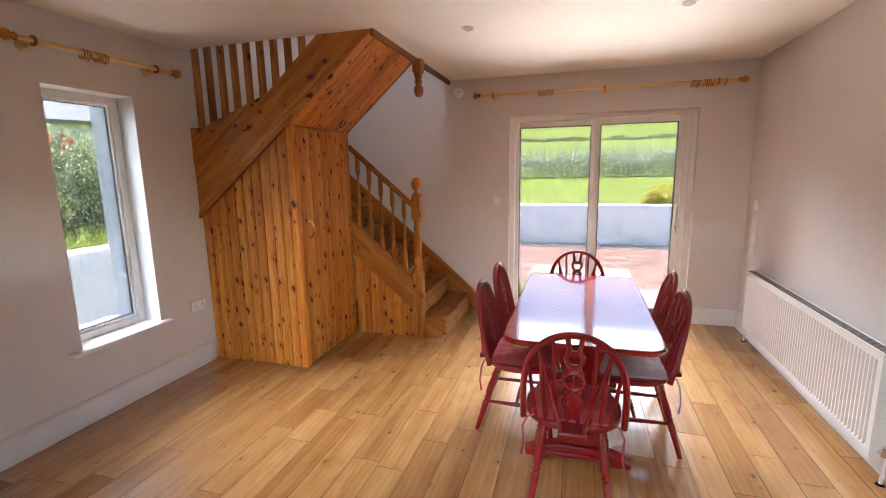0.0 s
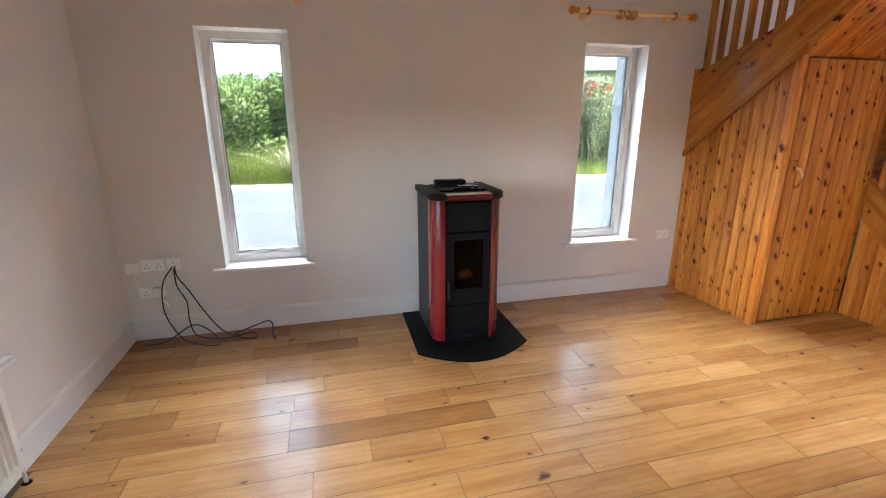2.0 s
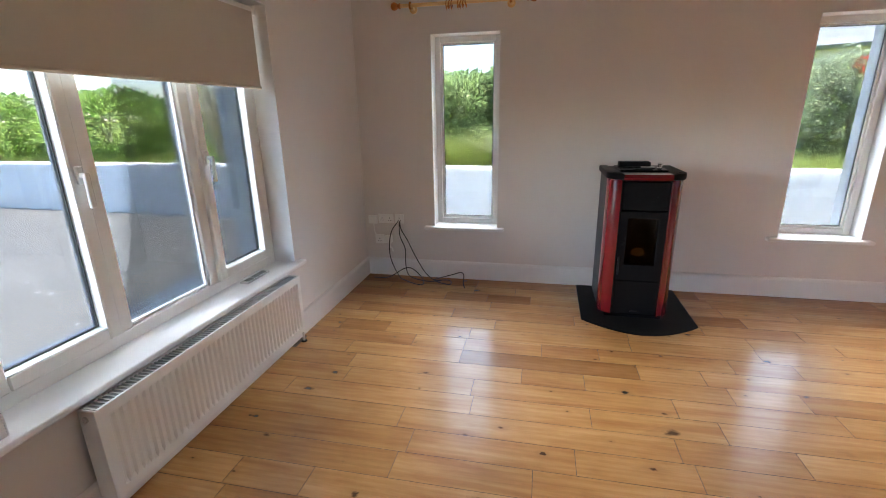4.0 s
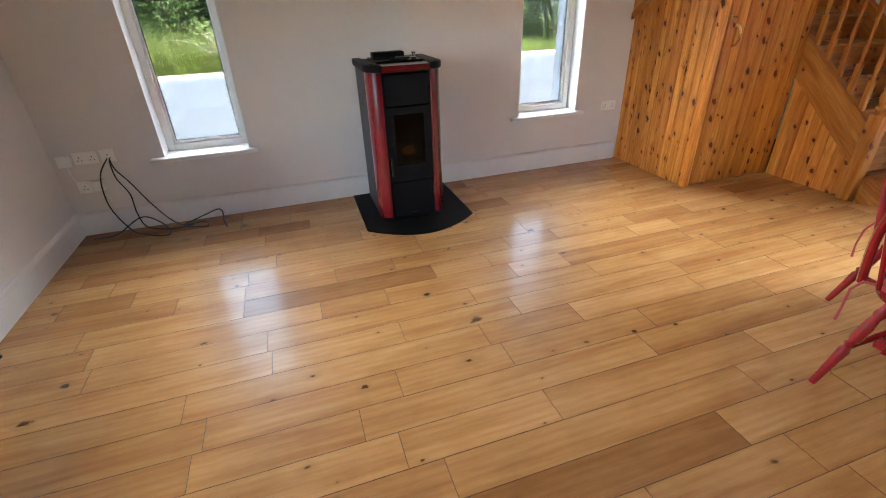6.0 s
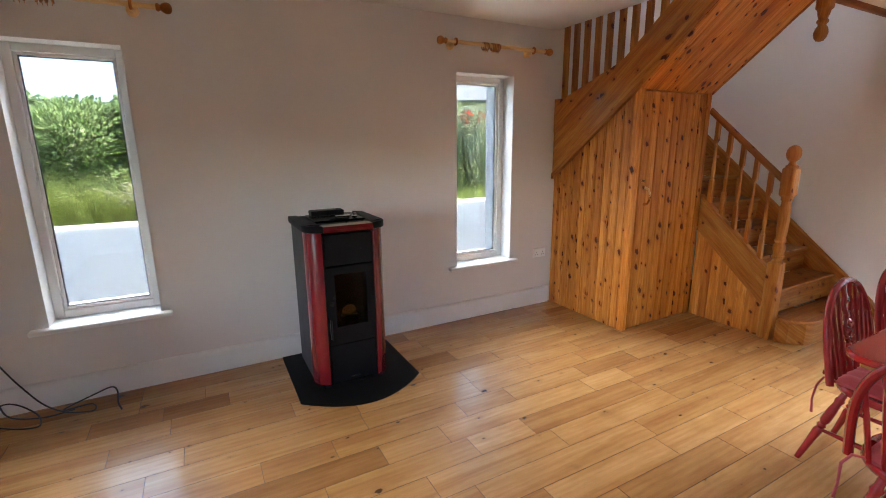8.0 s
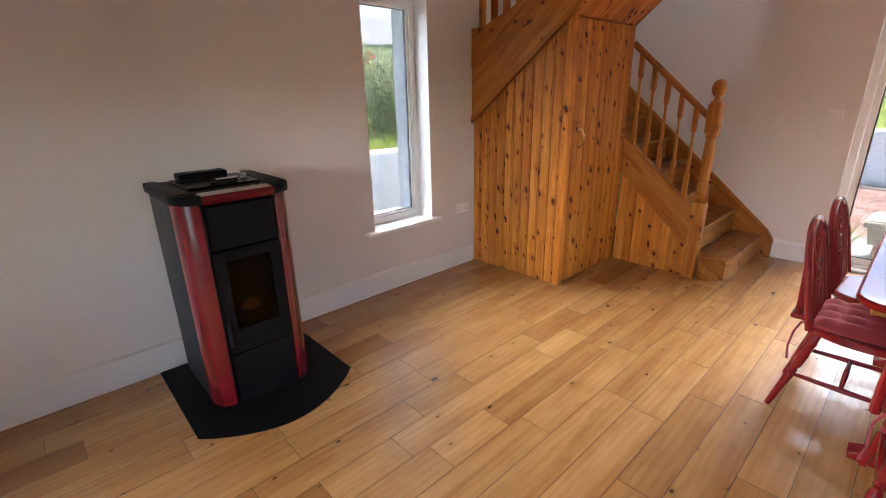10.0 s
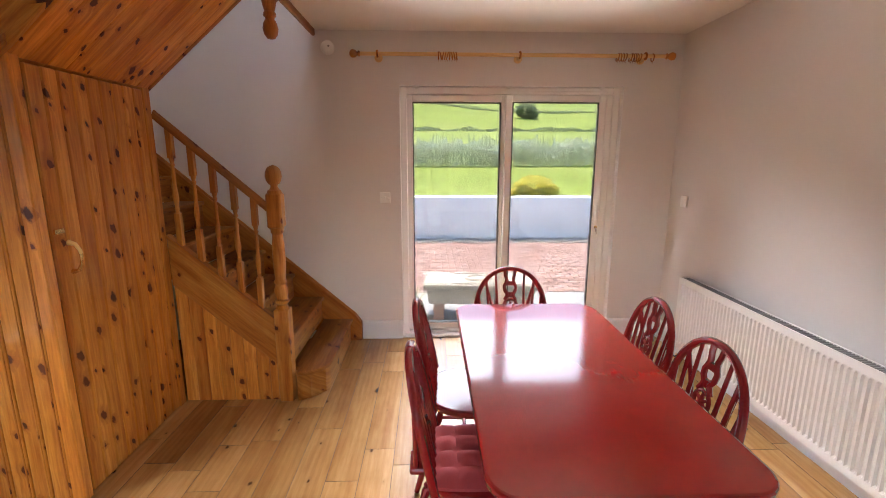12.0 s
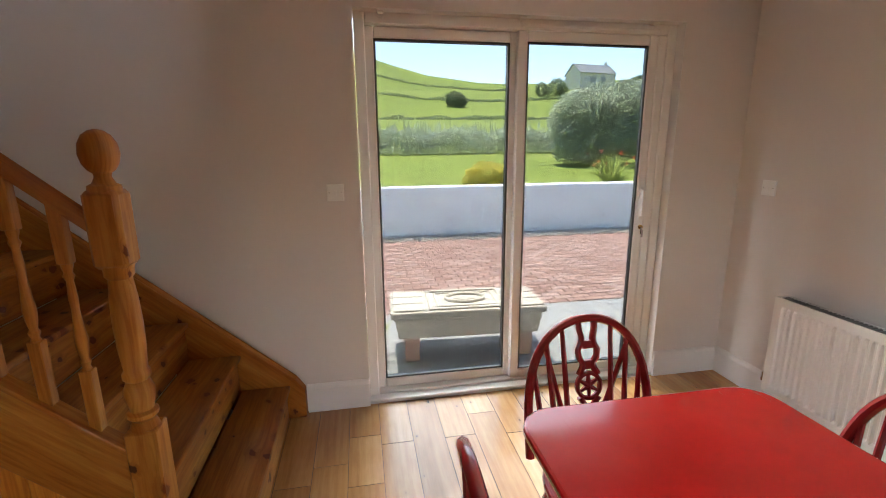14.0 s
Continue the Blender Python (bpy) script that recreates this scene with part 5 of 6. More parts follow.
for k in range(120):
    x, y = rnd.uniform(-2.2, 2.5), rnd.uniform(-7, -1.8)
    s = rnd.uniform(0.008, 0.025)
    box(bm, x - s, x + s, y - s * 0.7, y + s * 0.7, -0.1298, -0.126)
part("petals", bm, RENDER, bits)


def garden_wall(name, a, b, thick, z0, z1, label):
    a, b = Vector((*a, 0)), Vector((*b, 0))
    along_ = (b - a).normalized()
    side = Vector((-along_.y, along_.x, 0))
    h = thick / 2
    prof = [(-h, z0), (h, z0), (h, z1 - 0.05)] + [(h * math.cos(radians(t)), z1 - 0.05 + 0.05 * math.sin(radians(t))) for t in (20, 45, 70, 90, 110, 135, 160)] + [(-h, z1 - 0.05)]
    bm = bmesh.new()
    n = 24
    rows = []
    for k in range(n + 1):
        p = a.lerp(b, k / n)
        w = 0.008 * noise.noise((k * 0.7, z1, 1.0))
        rows.append([bm.verts.new(p + side * (u + w) + Vector((0, 0, z + (w if z > 0 else 0)))) for u, z in prof])
    for r0, r1 in zip(rows, rows[1:]):
        for k in range(len(prof)):
            bm.faces.new((r0[k], r0[(k + 1) % len(prof)], r1[(k + 1) % len(prof)], r1[k]))
    bm.faces.new(rows[0])
    bm.faces.new(rows[-1][::-1])
    bmesh.ops.recalc_face_normals(bm, faces=bm.faces[:])
    return structure(link(name, bm, RENDER, smooth=True), label, "garden wall")


north_wall = garden_wall("garden_wall_north", (-2.1, 12.03), (14.0, 12.03), 0.2, -0.2, 0.775, "low white rendered garden wall beyond the paved terrace")
garden_wall("garden_wall_west", (wall_x(11.9) - 0.1, 11.93), (wall_x(-20) - 0.1, -20), 0.2, -0.2, 0.75, "low white rendered boundary wall beside the house")
for x, z in ((3.81, 0.16), (6.82, 0.15), (0.6, 0.15)):
    part("weep_hole", lathe(bmesh.new(), [(0.03, 0), (0.03, 0.004), (0.02, 0.005)], along((x, 11.9285, z), (x, 0, z)), 12), DARKGREY, north_wall, "dark round weep hole")
bm = bmesh.new()
for k in range(3200):
    r = rnd.uniform(0.014, 0.036)
    x, y = rnd.uniform(-1.5, 9.5), 11.9 - 0.5 * rnd.random() ** 1.4
    m = Matrix.LocRotScale((x, y, -0.118 + r * 0.3), Euler((rnd.random() * 3, rnd.random() * 3, rnd.random() * 3)), (r, r * 0.8, r * 0.6))
    v = [bm.verts.new(m @ Vector(p)) for p in ((1, 0, 0), (-1, 0, 0), (0, 1, 0), (0, -1, 0), (0, 0, 1), (0, 0, -1))]
    for i, j, l in ((0, 2, 4), (2, 1, 4), (1, 3, 4), (3, 0, 4), (2, 0, 5), (1, 2, 5), (3, 1, 5), (0, 3, 5)):
        bm.faces.new((v[i], v[j], v[l]))
tagged(link("pebbles", bm, STONE), "grey pebbles in a strip at the foot of the wall", "pebbles", kind="stuff")
structure(link("gravel_north", solid(-2.1, 10.0, 11.56, 11.935, -0.16, -0.131), GRAVELBED), "gravel bed along the foot of the garden wall", "gravel")


# ---- storage box on the terrace ----
def storage_box():
    b = thing("storage_box", "weathered beige plastic storage chest on short legs outside the patio door", "storage box", at=(3.0, 7.29, -0.118), turn=-3)
    part("body", prism(bmesh.new(), [(-0.53, 0.185), (0.53, 0.185), (0.56, 0.345), (-0.56, 0.345)], "y", -0.22, 0.22, 0.012), PLASTIC, b)
    lid = part("lid", solid(-0.585, 0.585, -0.25, 0.25, 0.346, 0.4, 0.014, 2), PLASTIC, b, "moulded beige lid with raised panels")
    for x0, x1 in ((-0.565, -0.33), (0.33, 0.565)):
        for k in range(3):
            part("raised_panel", solid(x0, x1, -0.225 + 0.155 * k, -0.085 + 0.155 * k, 0.4005, 0.412, 0.005), PLASTIC, lid)
    part("centre_frame", frame_ring2(-0.3, 0.3, -0.22, 0.22, 0.03, 0.4005, 0.414), PLASTIC, lid)
    part("centre_frame", frame_ring2(-0.24, 0.24, -0.16, 0.16, 0.02, 0.4005, 0.411), PLASTIC, lid)
    part("emblem_ring", tube(bmesh.new(), [(0.15 * math.cos(radians(a)), 0.02 + 0.1 * math.sin(radians(a)), 0.406) for a in range(0, 360, 15)], 0.016, 7, True), PLASTIC, lid, smooth=True)
    part("emblem", lathe(bmesh.new(), [(0.09, 0.4), (0.085, 0.41), (0.05, 0.414)], Matrix.Translation((0, 0.02, 0)) @ Matrix.Diagonal((1, 0.6, 1, 1)), 20), PLASTIC, lid)
    for x in (-0.43, 0.43):
        for y in (-0.16, 0.16):
            part("leg", solid(x - 0.055, x + 0.055, y - 0.05, y + 0.05, 0.001, 0.2, 0.008), LEGWOOD, b, "pinkish-brown block leg")
    part("label_plate", solid(-0.03, 0.03, -0.226, -0.216, 0.2, 0.23), BRICKISH, b)


def frame_ring2(x0, x1, y0, y1, w, z0, z1):
    bm = bmesh.new()
    for a, b, c, d in ((x0, x0 + w, y0, y1), (x1 - w, x1, y0, y1), (x0 + w, x1 - w, y0, y0 + w), (x0 + w, x1 - w, y1 - w, y1)):
        box(bm, a, b, c, d, z0, z1, 0.004)
    return bm


PLASTIC = painted("weathered_plastic", (0.42, 0.38, 0.31), (0.5, 0.455, 0.38), 0.6, 0.25, 40, spec=0.3)
LEGWOOD = painted("leg_block", (0.36, 0.22, 0.17), (0.42, 0.27, 0.2), 0.8, 0.3, 30)
BRICKISH = painted("terracotta_patch", (0.55, 0.28, 0.18), (0.6, 0.33, 0.22), 0.7)
storage_box()


# ---- plants ----
def leaf_mesh(name, points, size, mat, seed, slim=0.5):
    """Many small folded leaves, one at each point."""
    r = np.random.RandomState(seed)
    n = len(points)
    p = np.array(points)
    d = r.normal(size=(n, 3))
    d /= np.linalg.norm(d, axis=1)[:, None]
    s = np.cross(d, r.normal(size=(n, 3)))
    s /= np.linalg.norm(s, axis=1)[:, None]
    ln = size * r.uniform(0.6, 1.4, n)[:, None]
    nrm = np.cross(d, s) * ln * 0.15
    v = np.stack([p - d * ln, p + s * ln * slim + nrm, p + d * ln, p - s * ln * slim + nrm], 1).reshape(-1, 3)
    f = np.arange(4 * n).reshape(-1, 4)
    mesh = bpy.data.meshes.new(name)
    mesh.from_pydata(v.tolist(), [], np.concatenate([f[:, [0, 1, 2]], f[:, [0, 2, 3]]]).tolist())
    mesh.materials.append(mat)
    return mesh


def crown_points(blobs, n, seed):
    """Points near the skins of several lumps (centre, radii), uneven, with gaps."""
    r = np.random.RandomState(seed)
    vol = np.array([b[1][0] * b[1][2] for b in blobs])
    out = []
    for (c, rad), share in zip(blobs, vol / vol.sum()):
        k = int(n * share)
        d = r.normal(size=(k, 3))
        d /= np.linalg.norm(d, axis=1)[:, None]
        lump = np.array([noise.noise(Vector((q * 2.3).tolist()) + Vector(c)) for q in d])
        rr = (1 + 0.22 * lump) * (r.uniform(0.35, 1.0, k) ** 0.4)
        out.append(np.array(c) + d * rr[:, None] * np.array(rad))
    return np.concatenate(out)


def shrub(name, label, blobs, n, size, mat, seed, trunk=True, flowers=None, slim=0.5):
    base = blobs[0][0]
    gz = min(b[0][2] - b[1][2] for b in blobs)
    s = thing(name, label, "shrub" if name != "tree" else "tree", at=(base[0], base[1], gz))
    off = np.array([base[0], base[1], gz])
    crown = new("crown", leaf_mesh("crown", crown_points(blobs, n, seed) - off, size, mat, seed, slim))
    crown.parent = s
    if trunk:
        r = random.Random(seed)
        bm = bmesh.new()
        for k in range(7):
            t = blobs[r.randrange(len(blobs))]
            q = Vector(t[0]) - Vector(off) + Vector((r.uniform(-0.5, 0.5) * t[1][0], r.uniform(-0.5, 0.5) * t[1][1], r.uniform(0, 0.5) * t[1][2]))
            a = Vector((r.uniform(-0.12, 0.12), r.uniform(-0.12, 0.12), -0.1))
            tube(bm, [a, a.lerp(q, 0.5) + Vector((r.uniform(-0.1, 0.1), r.uniform(-0.1, 0.1), 0.05)), q], [0.05, 0.03, 0.008], 6)
        part("stems", bm, BARK, s)
    if flowers:
        fl = new("flowers", leaf_mesh("flowers", crown_points(flowers[0], flowers[1], seed + 1) - off, flowers[2], flowers[3], seed + 2, 0.8))
        fl.parent = s
    return s


BARK = painted("bark", (0.09, 0.065, 0.045), (0.15, 0.11, 0.08), 0.9, 0.6, 40)
LEAF = leafy("shrub_leaves", (0.15, 0.22, 0.08), (0.33, 0.42, 0.18))
LEAF_SILVER = leafy("silver_leaves", (0.2, 0.25, 0.14), (0.4, 0.45, 0.29))
LEAF_BRIGHT = leafy("bright_leaves", (0.15, 0.24, 0.05), (0.32, 0.44, 0.12))
LEAF_YELLOW = leafy("yellow_leaves", (0.36, 0.34, 0.06), (0.62, 0.56, 0.16))
# far_leaves is lightened to put distance haze into the colour
LEAF_DARK = leafy("far_leaves", (0.12, 0.15, 0.09), (0.22, 0.26, 0.15))
LEAF_HEDGE = leafy("hedge_leaves", (0.22, 0.26, 0.18), (0.44, 0.48, 0.36))
STRAW = leafy("straw_blades", (0.34, 0.33, 0.2), (0.6, 0.56, 0.42))
GRASSBLADE = leafy("grass_blades", (0.18, 0.24, 0.05), (0.38, 0.43, 0.13))
FLOWER = leafy("red_petals", (0.4, 0.02, 0.015), (0.6, 0.07, 0.04))

shrub("shrub", "dense green shrub behind the low white wall", [((-4.7, 0.1, 1.35), (0.9, 0.8, 0.9)), ((-4.9, -1.2, 1.25), (0.9, 0.9, 0.85)), ((-5.1, 1.1, 1.35), (0.9, 0.8, 0.95)), ((-4.4, 0.2, 0.85), (0.6, 1.5, 0.5)), ((-4.6, 0.75, 1.75), (0.35, 0.35, 0.5)), ((-4.8, -0.35, 1.7), (0.4, 0.4, 0.55)), ((-4.9, 0.5, 1.3), (0.5, 0.7, 0.6))], 42000, 0.045, LEAF, 1)
shrub("shrub", "loose green flowering shrub with bare stems behind the boundary wall", [((-4.5, 6.6, 1.4), (0.9, 1.0, 0.85)), ((-4.7, 5.4, 1.35), (0.8, 0.7, 0.85)), ((-4.8, 7.9, 1.35), (0.9, 1.0, 0.9)), ((-4.4, 6.0, 1.75), (0.4, 0.5, 0.55)), ((-4.6, 7.2, 1.75), (0.4, 0.45, 0.5)), ((-5.2, 6.4, 1.1), (0.8, 1.6, 0.6))], 42000, 0.03, LEAF_SILVER, 2, flowers=([((-4.1, 6.15, 2.05), (0.15, 0.3, 0.16))], 34, 0.035, FLOWER))
shrub("shrub", "rounded bright green shrub by the drive", [((-4.5, -7.4, 1.25), (1.3, 1.35, 0.85)), ((-4.2, -10.0, 1.2), (1.2, 1.4, 0.8))], 15000, 0.06, LEAF_BRIGHT, 3)
shrub("shrub", "dark green shrub beyond the drive wall", [((-6.2, -4.4, 1.2), (1.1, 1.0, 0.9))], 5000, 0.06, LEAF, 4)
shrub("shrub", "small yellow-leaved shrub at the edge of the lawn", [((5.05, 13.9, 0.82), (0.5, 0.45, 0.3)), ((4.75, 13.8, 0.7), (0.3, 0.3, 0.2)), ((5.4, 13.95, 0.72), (0.3, 0.3, 0.22))], 9000, 0.028, LEAF_YELLOW, 5, trunk=False)
shrub("shrub", "large clipped grey-green shrub on the lawn", [((11.3, 20.6, 2.3), (1.9, 1.5, 1.35)), ((13.6, 20.9, 2.3), (1.7, 1.4, 1.4)), ((10.3, 20.3, 1.6), (0.95, 1.0, 0.8)), ((10.6, 20.3, 2.6), (1.0, 1.0, 0.95)), ((12.4, 20.2, 2.7), (1.2, 1.0, 1.1)), ((11.6, 20.9, 1.6), (1.6, 0.8, 0.9))], 52000, 0.055, LEAF_HEDGE, 6)


def blades(name, label, at, n, length, width, mat, seed, droop=0.5, spread=0.6, flowers=0):
    p = thing(name, label, "plant", at=at)
    r = random.Random(seed)
    for k in range(n):
        a = r.uniform(0, 2 * math.pi)
        ln = length * r.uniform(0.6, 1.1)
        out = spread * r.uniform(0.15, 1.0)
        side = Vector((-math.sin(a), math.cos(a), 0))
        bm = bmesh.new()
        rows = []
        for s in range(6):
            t = s / 5
            c = Vector((math.cos(a), math.sin(a), 0)) * (ln * out * t ** 1.3 + 0.03) + Vector((0, 0, ln * (t - droop * out * t ** 3)))
            w = width * (1 - t) ** 0.6 * (0.4 + 0.6 * min(1, t * 4))
            rows.append([bm.verts.new(c - side * w), bm.verts.new(c + Vector((0, 0, -w * 0.4))), bm.verts.new(c + side * w)])
        for q0, q1 in zip(rows, rows[1:]):
            bm.faces.new((q0[0], q0[1], q1[1], q1[0]))
            bm.faces.new((q0[1], q0[2], q1[2], q1[1]))
        part("leaf", bm, mat, p)
        if k < flowers:
            f = new("flower", leaf_mesh("flower", [rows[-1][1].co[:] for _ in range(0)] or [(math.cos(a) * ln * out * 0.9, math.sin(a) * ln * out * 0.9, ln * 0.92 + 0.01 * j) for j in range(5)], 0.035, FLOWER, seed + k, 0.8))
            f.parent = p


blades("flax_plant", "spiky flax plant with pale sword-shaped leaves", (-3.2, 0.98, 0.56), 44, 1.0, 0.024, STRAW, 21, 0.6, 0.9)
blades("flax_plant", "tall flax plant with long pale blades by the drive", (-3.2, -3.85, 0.56), 46, 2.1, 0.06, STRAW, 22, 0.35, 0.5)
blades("weed", "green weed growing beside the storage chest", (2.27, 7.2, -0.118), 26, 0.42, 0.016, GRASSBLADE, 24, 0.6, 0.6)
blades("montbretia", "clump of bright green blades with red flowers", (7.5, 12.9, 0.42), 170, 1.05, 0.024, GRASSBLADE, 23, 0.7, 0.8, 9)


def tufts(name, label, area, n, height, seed, mat, lean=0.35):
    """Rough grass as one mesh of thin blades."""
    r = np.random.RandomState(seed)
    x0, x1, y0, y1 = area
    v, f = [], []
    for k in range(n):
        x, y = r.uniform(x0, x1), r.uniform(y0, y1)
        h = height * r.uniform(0.4, 1.2)
        dx, dy = r.normal(size=2) * lean * h
        w = 0.006 + 0.004 * r.rand()
        z = ground_z(x, y) - 0.02
        i = len(v)
        v += [(x - w, y - w, z), (x + w, y + w, z), (x + dx * 0.4 + w * 0.7, y + dy * 0.4, z + h * 0.6), (x + dx * 0.4 - w * 0.7, y + dy * 0.4, z + h * 0.6), (x + dx, y + dy, z + h)]
        f += [(i, i + 1, i + 2, i + 3), (i + 3, i + 2, i + 4)]
    mesh = bpy.data.meshes.new(name)
    mesh.from_pydata(v, [], f)
    mesh.materials.append(mat)
    tagged(new(name, mesh), label, "grass", kind="stuff")


tufts("rough_grass", "long rough grass behind the boundary wall", (-4.1, -2.6, -1.6, 2.4), 9000, 0.66, 31, GRASSBLADE)
tufts("rough_grass", "rough grass behind the boundary wall", (-4.3, -2.5, 4.5, 9.5), 3500, 0.3, 32, GRASSBLADE)
tufts("rough_grass", "rough grass verge above the drive wall", (-4.6, -2.9, -11.0, -2.0), 5000, 0.3, 33, GRASSBLADE)

# shrub bank along the far side of the lawn, with seed stems and a fence
r = np.random.RandomState(41)
pts = []
for k in range(26000):
    x = r.uniform(-16, 26)
    top = 1.25 + 0.35 * noise.noise((x * 0.6, 1.0, 2.0)) + 0.25 * noise.noise((x * 2.1, 5.0, 2.0))
    y = 28.4 + r.normal() * 0.5
    pts.append((x, y, ground_z(x, y) + top * r.rand() ** 0.6))
bank = new("hedge", leaf_mesh("hedge", pts, 0.085, LEAF_HEDGE, 42))
tagged(bank, "grey-green shrub hedge along the far edge of the lawn", "hedge", kind="stuff")
v, f = [], []
for k in range(850):
    x, y = r.uniform(-16, 26), 29.2 + r.normal() * 0.4
    h, w, lx = r.uniform(1.2, 1.95), 0.016, r.normal() * 0.1
    z, i = ground_z(x, y), len(v)
    v += [(x - w, y, z), (x + w, y, z), (x + lx + w * 1.6, y, z + h * 0.8), (x + lx - w * 1.6, y, z + h * 0.8), (x + lx * 1.3, y, z + h)]
    f += [(i, i + 1, i + 2, i + 3), (i + 3, i + 2, i + 4)]
mesh = bpy.data.meshes.new("seed_stems")
mesh.from_pydata(v, [], f)
mesh.materials.append(LEAF_HEDGE)
tagged(new("seed_stems", mesh), "tall feathery stems standing above the hedge", "stems", kind="stuff")
fence = thing("field_fence", "weathered timber post and rail fence behind the hedge", "fence", at=(0, 29.9, 1.0))
for k in range(15):
    part("post", solid(-16 + 3 * k - 0.05, -16 + 3 * k + 0.05, -0.05, 0.05, -0.1, 1.5), BARK, fence)
for z in (1.12,):
    part("rail", solid(-16, 26, -0.08, -0.051, z, z + 0.09), BARK, fence)


def hedgerow(label, y, x0, x1, n, height, size, seed):
    r = np.random.RandomState(seed)
    pts = []
    for k in range(n):
        x = r.uniform(x0, x1)
        yy = y + 3 * noise.noise((x * 0.03, seed, 0)) + r.normal() * 0.7
        pts.append((x, yy, ground_z(x, yy) + height * (0.6 + 0.7 * noise.noise((x * 0.25, seed, 1))) * r.rand()))
    tagged(new("hedgerow", leaf_mesh("hedgerow", pts, size, LEAF_DARK, seed)), label, "hedgerow", kind="stuff")


hedgerow("dark field boundary hedge on the hillside", 96, -60, 90, 6000, 1.0, 0.26, 51)
hedgerow("dark field boundary on the upper hillside", 140, -70, 110, 5000, 1.0, 0.3, 52)
hedgerow("dark boundary line high on the hill", 178, -80, 60, 3000, 1.0, 0.35, 53)


def far_shrub(label, x, y, rad, h, n, seed, name="shrub"):
    z = ground_z(x, y)
    shrub(name, label, [((x, y, z + h * 0.5), (rad, rad, h * 0.5)), ((x + rad * 0.7, y, z + h * 0.4), (rad * 0.7, rad, h * 0.4))], n, rad * 0.11, LEAF_DARK, seed)


far_shrub("dark rounded bush alone on the hillside", 27.8, 126, 2.5, 4.0, 2600, 61)
far_shrub("dark tree on the skyline near the house", 62, 150, 2.2, 4.5, 1500, 62, "tree")
far_shrub("dark bushy tree on the skyline", 68, 152, 2.6, 5.5, 1500, 63, "tree")
far_shrub("low dark trees beside the far house", 96, 148, 5.0, 4.5, 2500, 64, "tree")


def far_house(name, at, turn, w, d, eaves, ridge, label, windows):
    h = thing(name, label, "house", at=at, turn=turn)
    part("wall", prism(bmesh.new(), [(-d / 2, -1), (d / 2, -1), (d / 2, eaves), (0, ridge - 0.15), (-d / 2, eaves)], "x", -w / 2, w / 2), HOUSEWALL, h, "cream rendered wall")
    for s in (-1, 1):
        c = [(-w / 2 - 0.3, s * (d / 2 + 0.4), eaves - 0.35), (w / 2 + 0.3, s * (d / 2 + 0.4), eaves - 0.35), (w / 2 + 0.3, 0, ridge), (-w / 2 - 0.3, 0, ridge)]
        roof = part("roof", slab(c, 0.18), SLATE, h, "grey slate roof slope")
    part("chimney", solid(w / 2 - 1.6, w / 2 - 0.7, -0.4, 0.4, ridge - 0.8, ridge + 1.2, 0.03), HOUSEWALL, h)
    gable = part("window", frame_ring(bmesh.new(), "x", -w / 2 - 0.06, -w / 2 - 0.002, -0.7, 0.7, eaves, eaves + 1.3, 0.12, 0), UPVC, h)
    part("pane", solid(-w / 2 - 0.03, -w / 2 - 0.005, -0.58, 0.58, eaves + 0.12, eaves + 1.18), PANEDARK, gable)
    for x, z, ww, hh in windows:
        win = part("window", frame_ring(bmesh.new(), "y", -d / 2 - 0.06, -d / 2 - 0.002, x - ww / 2, x + ww / 2, z, z + hh, 0.1, 0), UPVC, h)
        part("pane", solid(x - ww / 2 + 0.1, x + ww / 2 - 0.1, -d / 2 - 0.03, -d / 2 - 0.005, z + 0.1, z + hh - 0.1), PANEDARK, win)


HOUSEWALL = painted("house_render", (0.6, 0.57, 0.5), (0.68, 0.64, 0.56), 0.9, 0.2, 3)
SLATE = painted("slate_roof", (0.16, 0.17, 0.18), (0.22, 0.23, 0.24), 0.7, 0.4, 6)
PANEDARK = gloss("dark_pane", (0.05, 0.06, 0.07), 0.1, 0.5)
hx, hy = 2.2 + 190 * math.sin(radians(27.6)), 4 + 190 * math.cos(radians(27.6))
far_house("house", (hx, hy, ground_z(hx, hy)), 8, 15.5, 9.5, 4.8, 8.2, "pale two-storey house on the far skyline", [(-5.4, 1.4, 1.3, 1.8), (-2.2, 1.2, 3.0, 2.2), (2.4, 1.2, 2.6, 2.2), (5.9, 1.4, 1.2, 1.8)])
far_house("house", (-25, 18.5, 0.6), 62, 13, 8, 3.8, 5.5, "white neighbouring house with a grey slate roof", [(-4, 1.0, 1.4, 1.3), (-0.5, 1.0, 1.4, 1.3), (3.5, 1.0, 1.4, 1.3)])

# ---- brick terrace, brick by brick ----
def paver_material():
    m = Mat("brick_paver", (0.4, 0.2, 0.16), 0.9, spec=0.2)
    rnd_ = m.n.new("ShaderNodeObjectInfo").outputs["Random"]
    isl = m.n.new("ShaderNodeNewGeometry").outputs["Random Per Island"]
    mixr = m.math("FRACT", m.math("ADD", rnd_, isl))
    base = m.ramp(mixr, [(0.0, (0.2, 0.115, 0.092)), (0.5, (0.27, 0.165, 0.135)), (1.0, (0.33, 0.225, 0.19))])
    v = m.coords()
    col = m.mix(0.5, base, m.ramp(m.noise(v, 1.2, 5, 0.65), [(0.3, (0.75, 0.74, 0.72)), (0.7, (1.15, 1.15, 1.15))]), "MULTIPLY")
    return m.color(col).bump(m.noise(v, 80, 4), 0.4, 0.003).m


PAVER = paver_material()
terrace = structure(link("terrace", solid(-2.05, 9.0, 8.125, 11.555, -0.165, -0.134), GRAVELBED), "weathered red brick paved terrace", "terrace")
BL, BW = 0.205, 0.103


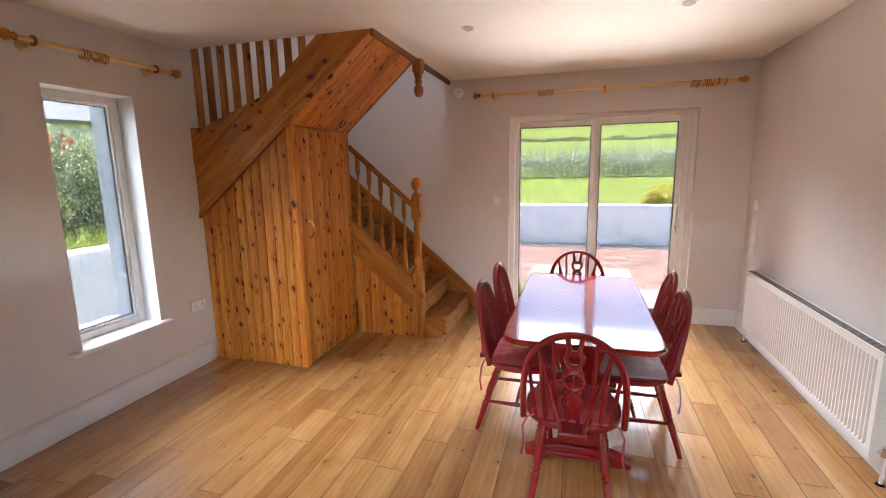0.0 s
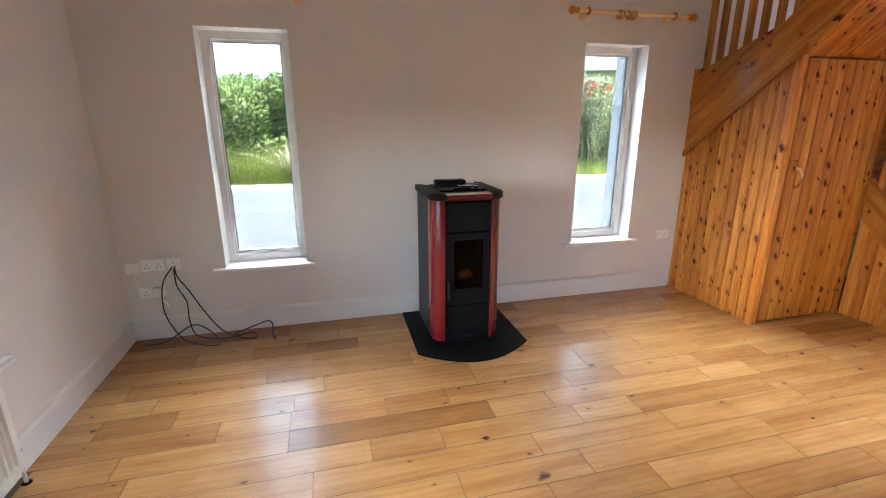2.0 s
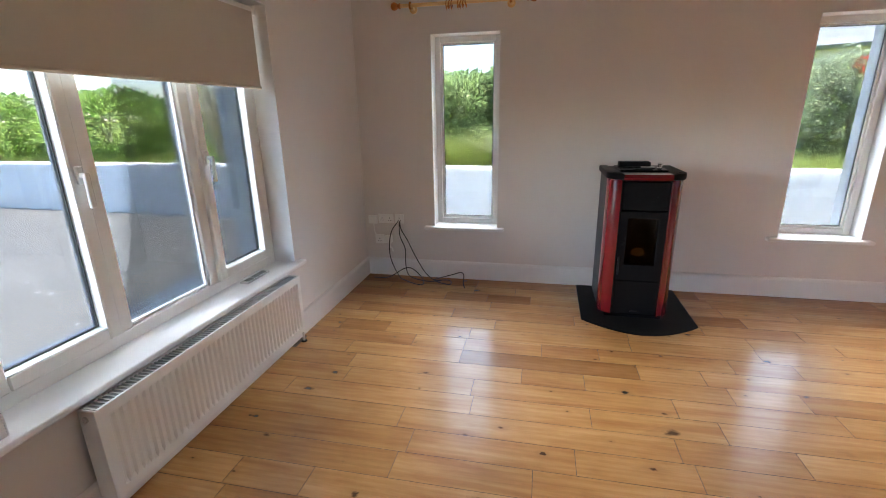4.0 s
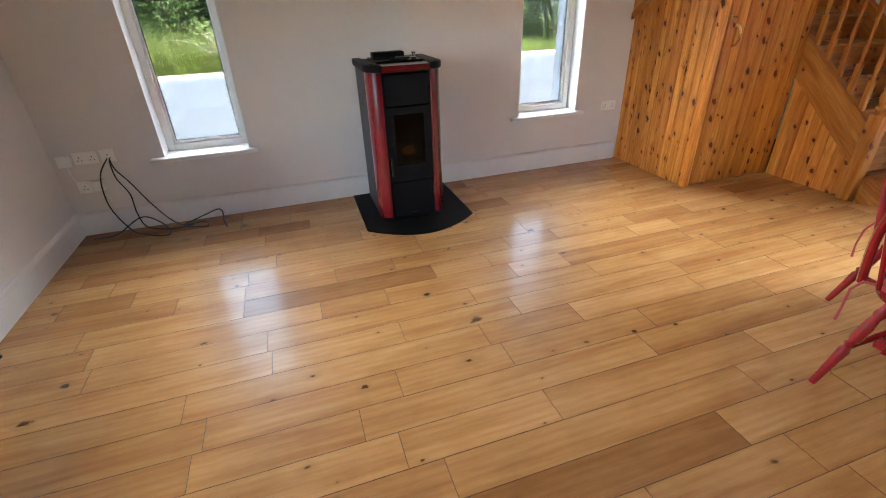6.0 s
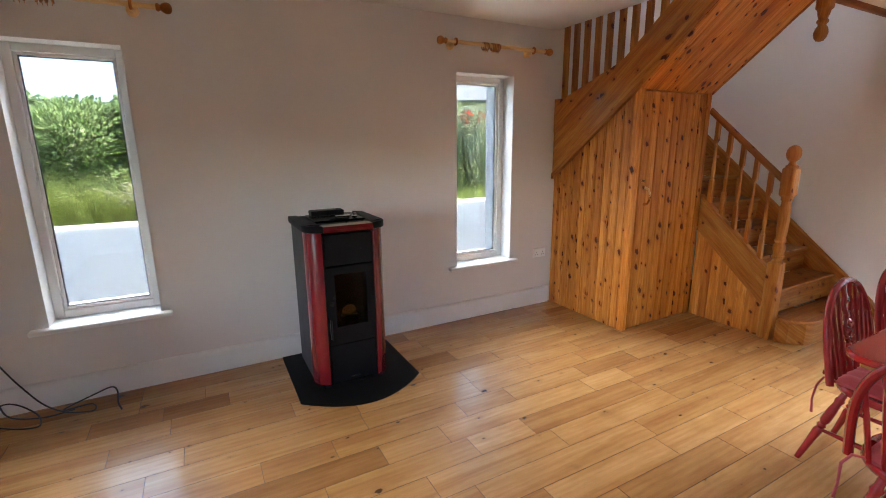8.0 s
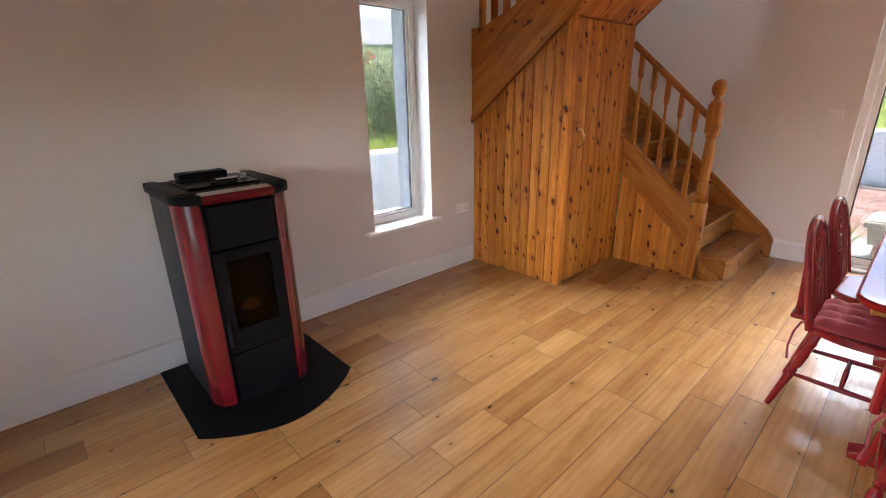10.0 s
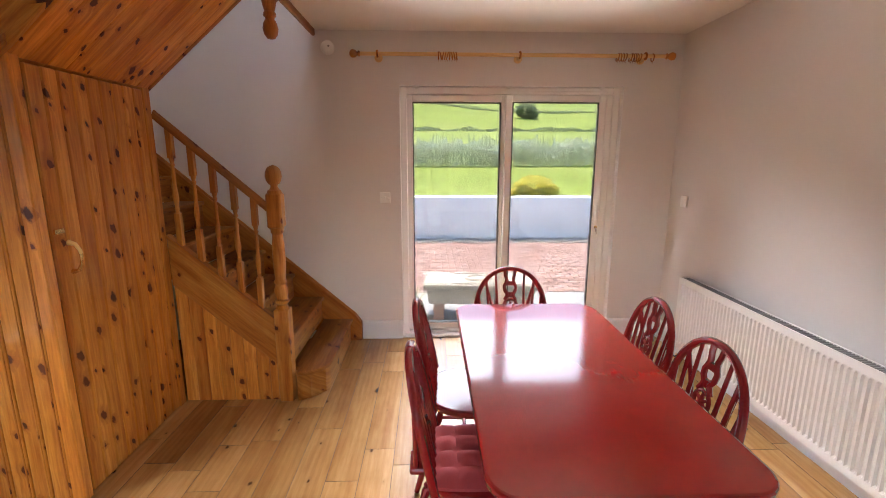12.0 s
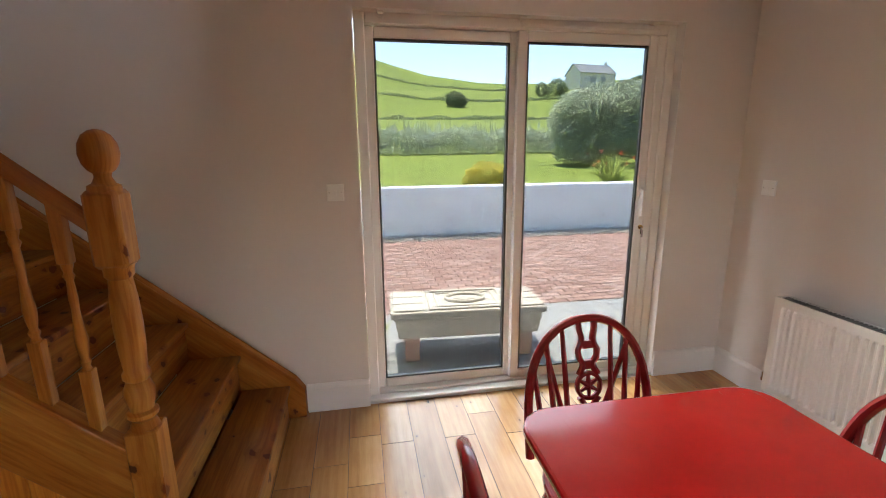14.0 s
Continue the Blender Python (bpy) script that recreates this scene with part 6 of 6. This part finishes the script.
def brick_verts(x, y, z):
    g, c = 0.004, 0.006
    x0, x1, y0, y1 = x + g, x + BL - g, y + g, y + BW - g
    v = [(x0, y0, -0.134), (x1, y0, -0.134), (x1, y1, -0.134), (x0, y1, -0.134), (x0, y0, z - c), (x1, y0, z - c), (x1, y1, z - c), (x0, y1, z - c), (x0 + c, y0 + c, z), (x1 - c, y0 + c, z), (x1 - c, y1 - c, z), (x0 + c, y1 - c, z)]
    return v


BF = [(8, 9, 10, 11)] + [(a + i, a + (i + 1) % 4, a + 4 + (i + 1) % 4, a + 4 + i) for a in (0, 4) for i in range(4)]
shared = bpy.data.meshes.new("brick")
shared.from_pydata(brick_verts(0, 0, -0.118), [], BF)
shared.materials.append(PAVER)
rv, rf = [], []
rnd = random.Random(77)
for j in range(33):
    y = 8.13 + BW * j
    for i in range(-10, 43):
        x = BL * i + (BL / 2 if j % 2 else 0)
        dz = rnd.uniform(-0.002, 0.002)
        if y < 10.0 and 2.3 < x < 5.4:
            b = new("brick", shared)
            b.location = (x, y, dz)
            b.parent = terrace
        else:
            k = len(rv)
            rv += brick_verts(x, y, -0.118 + dz)
            rf += [tuple(q + k for q in face) for face in BF]
rest = bpy.data.meshes.new("brick_field")
rest.from_pydata(rv, [], rf)
rest.materials.append(PAVER)
rb = new("brick_field", rest)
rb.parent = terrace
rb["kind"] = "stuff"

# ---- oak floor, board by board ----
floor = structure(link("floor", solid(0.0, W, 0.0, 6.455, -0.12, -0.004), DARKJOINT), "varnished oak plank floor laid in random lengths", "floor")
rnd = random.Random(11)
PW = 0.16


def plank(x0, x1, y0, y1):
    g = 0.0012
    x0, x1, y0, y1 = x0 + g, x1 - g, y0 + g, y1 - g
    z = rnd.uniform(-0.0004, 0.0002)
    v = [(x0, y0, -0.0035), (x1, y0, -0.0035), (x1, y1, -0.0035), (x0, y1, -0.0035), (x0, y0, z), (x1, y0, z), (x1, y1, z), (x0, y1, z)]
    f = [(4, 5, 6, 7)] + [(i, (i + 1) % 4, 4 + (i + 1) % 4, 4 + i) for i in range(4)]
    mesh = bpy.data.meshes.new("plank")
    mesh.from_pydata(v, [], f)
    mesh.materials.append(OAK)
    mesh.materials.append(DARKJOINT)
    for k in range(1, 5):
        mesh.polygons[k].material_index = 1
    new("plank", mesh).parent = floor


edges = [0.0] + [0.037 + PW * k for k in range(28)] + [W]
for a, b in zip(edges, edges[1:]):
    y = -rnd.uniform(0.0, 0.9)
    while y < 6.39:
        ln = rnd.choice((0.35, 0.5, 0.6, 0.75, 0.9, 1.05, 1.3))
        e = y + ln
        if e > 6.39 - 0.2:
            e = 6.391
        if e > 0.12:
            plank(a, b, max(y, 0.0), e)
        y = e
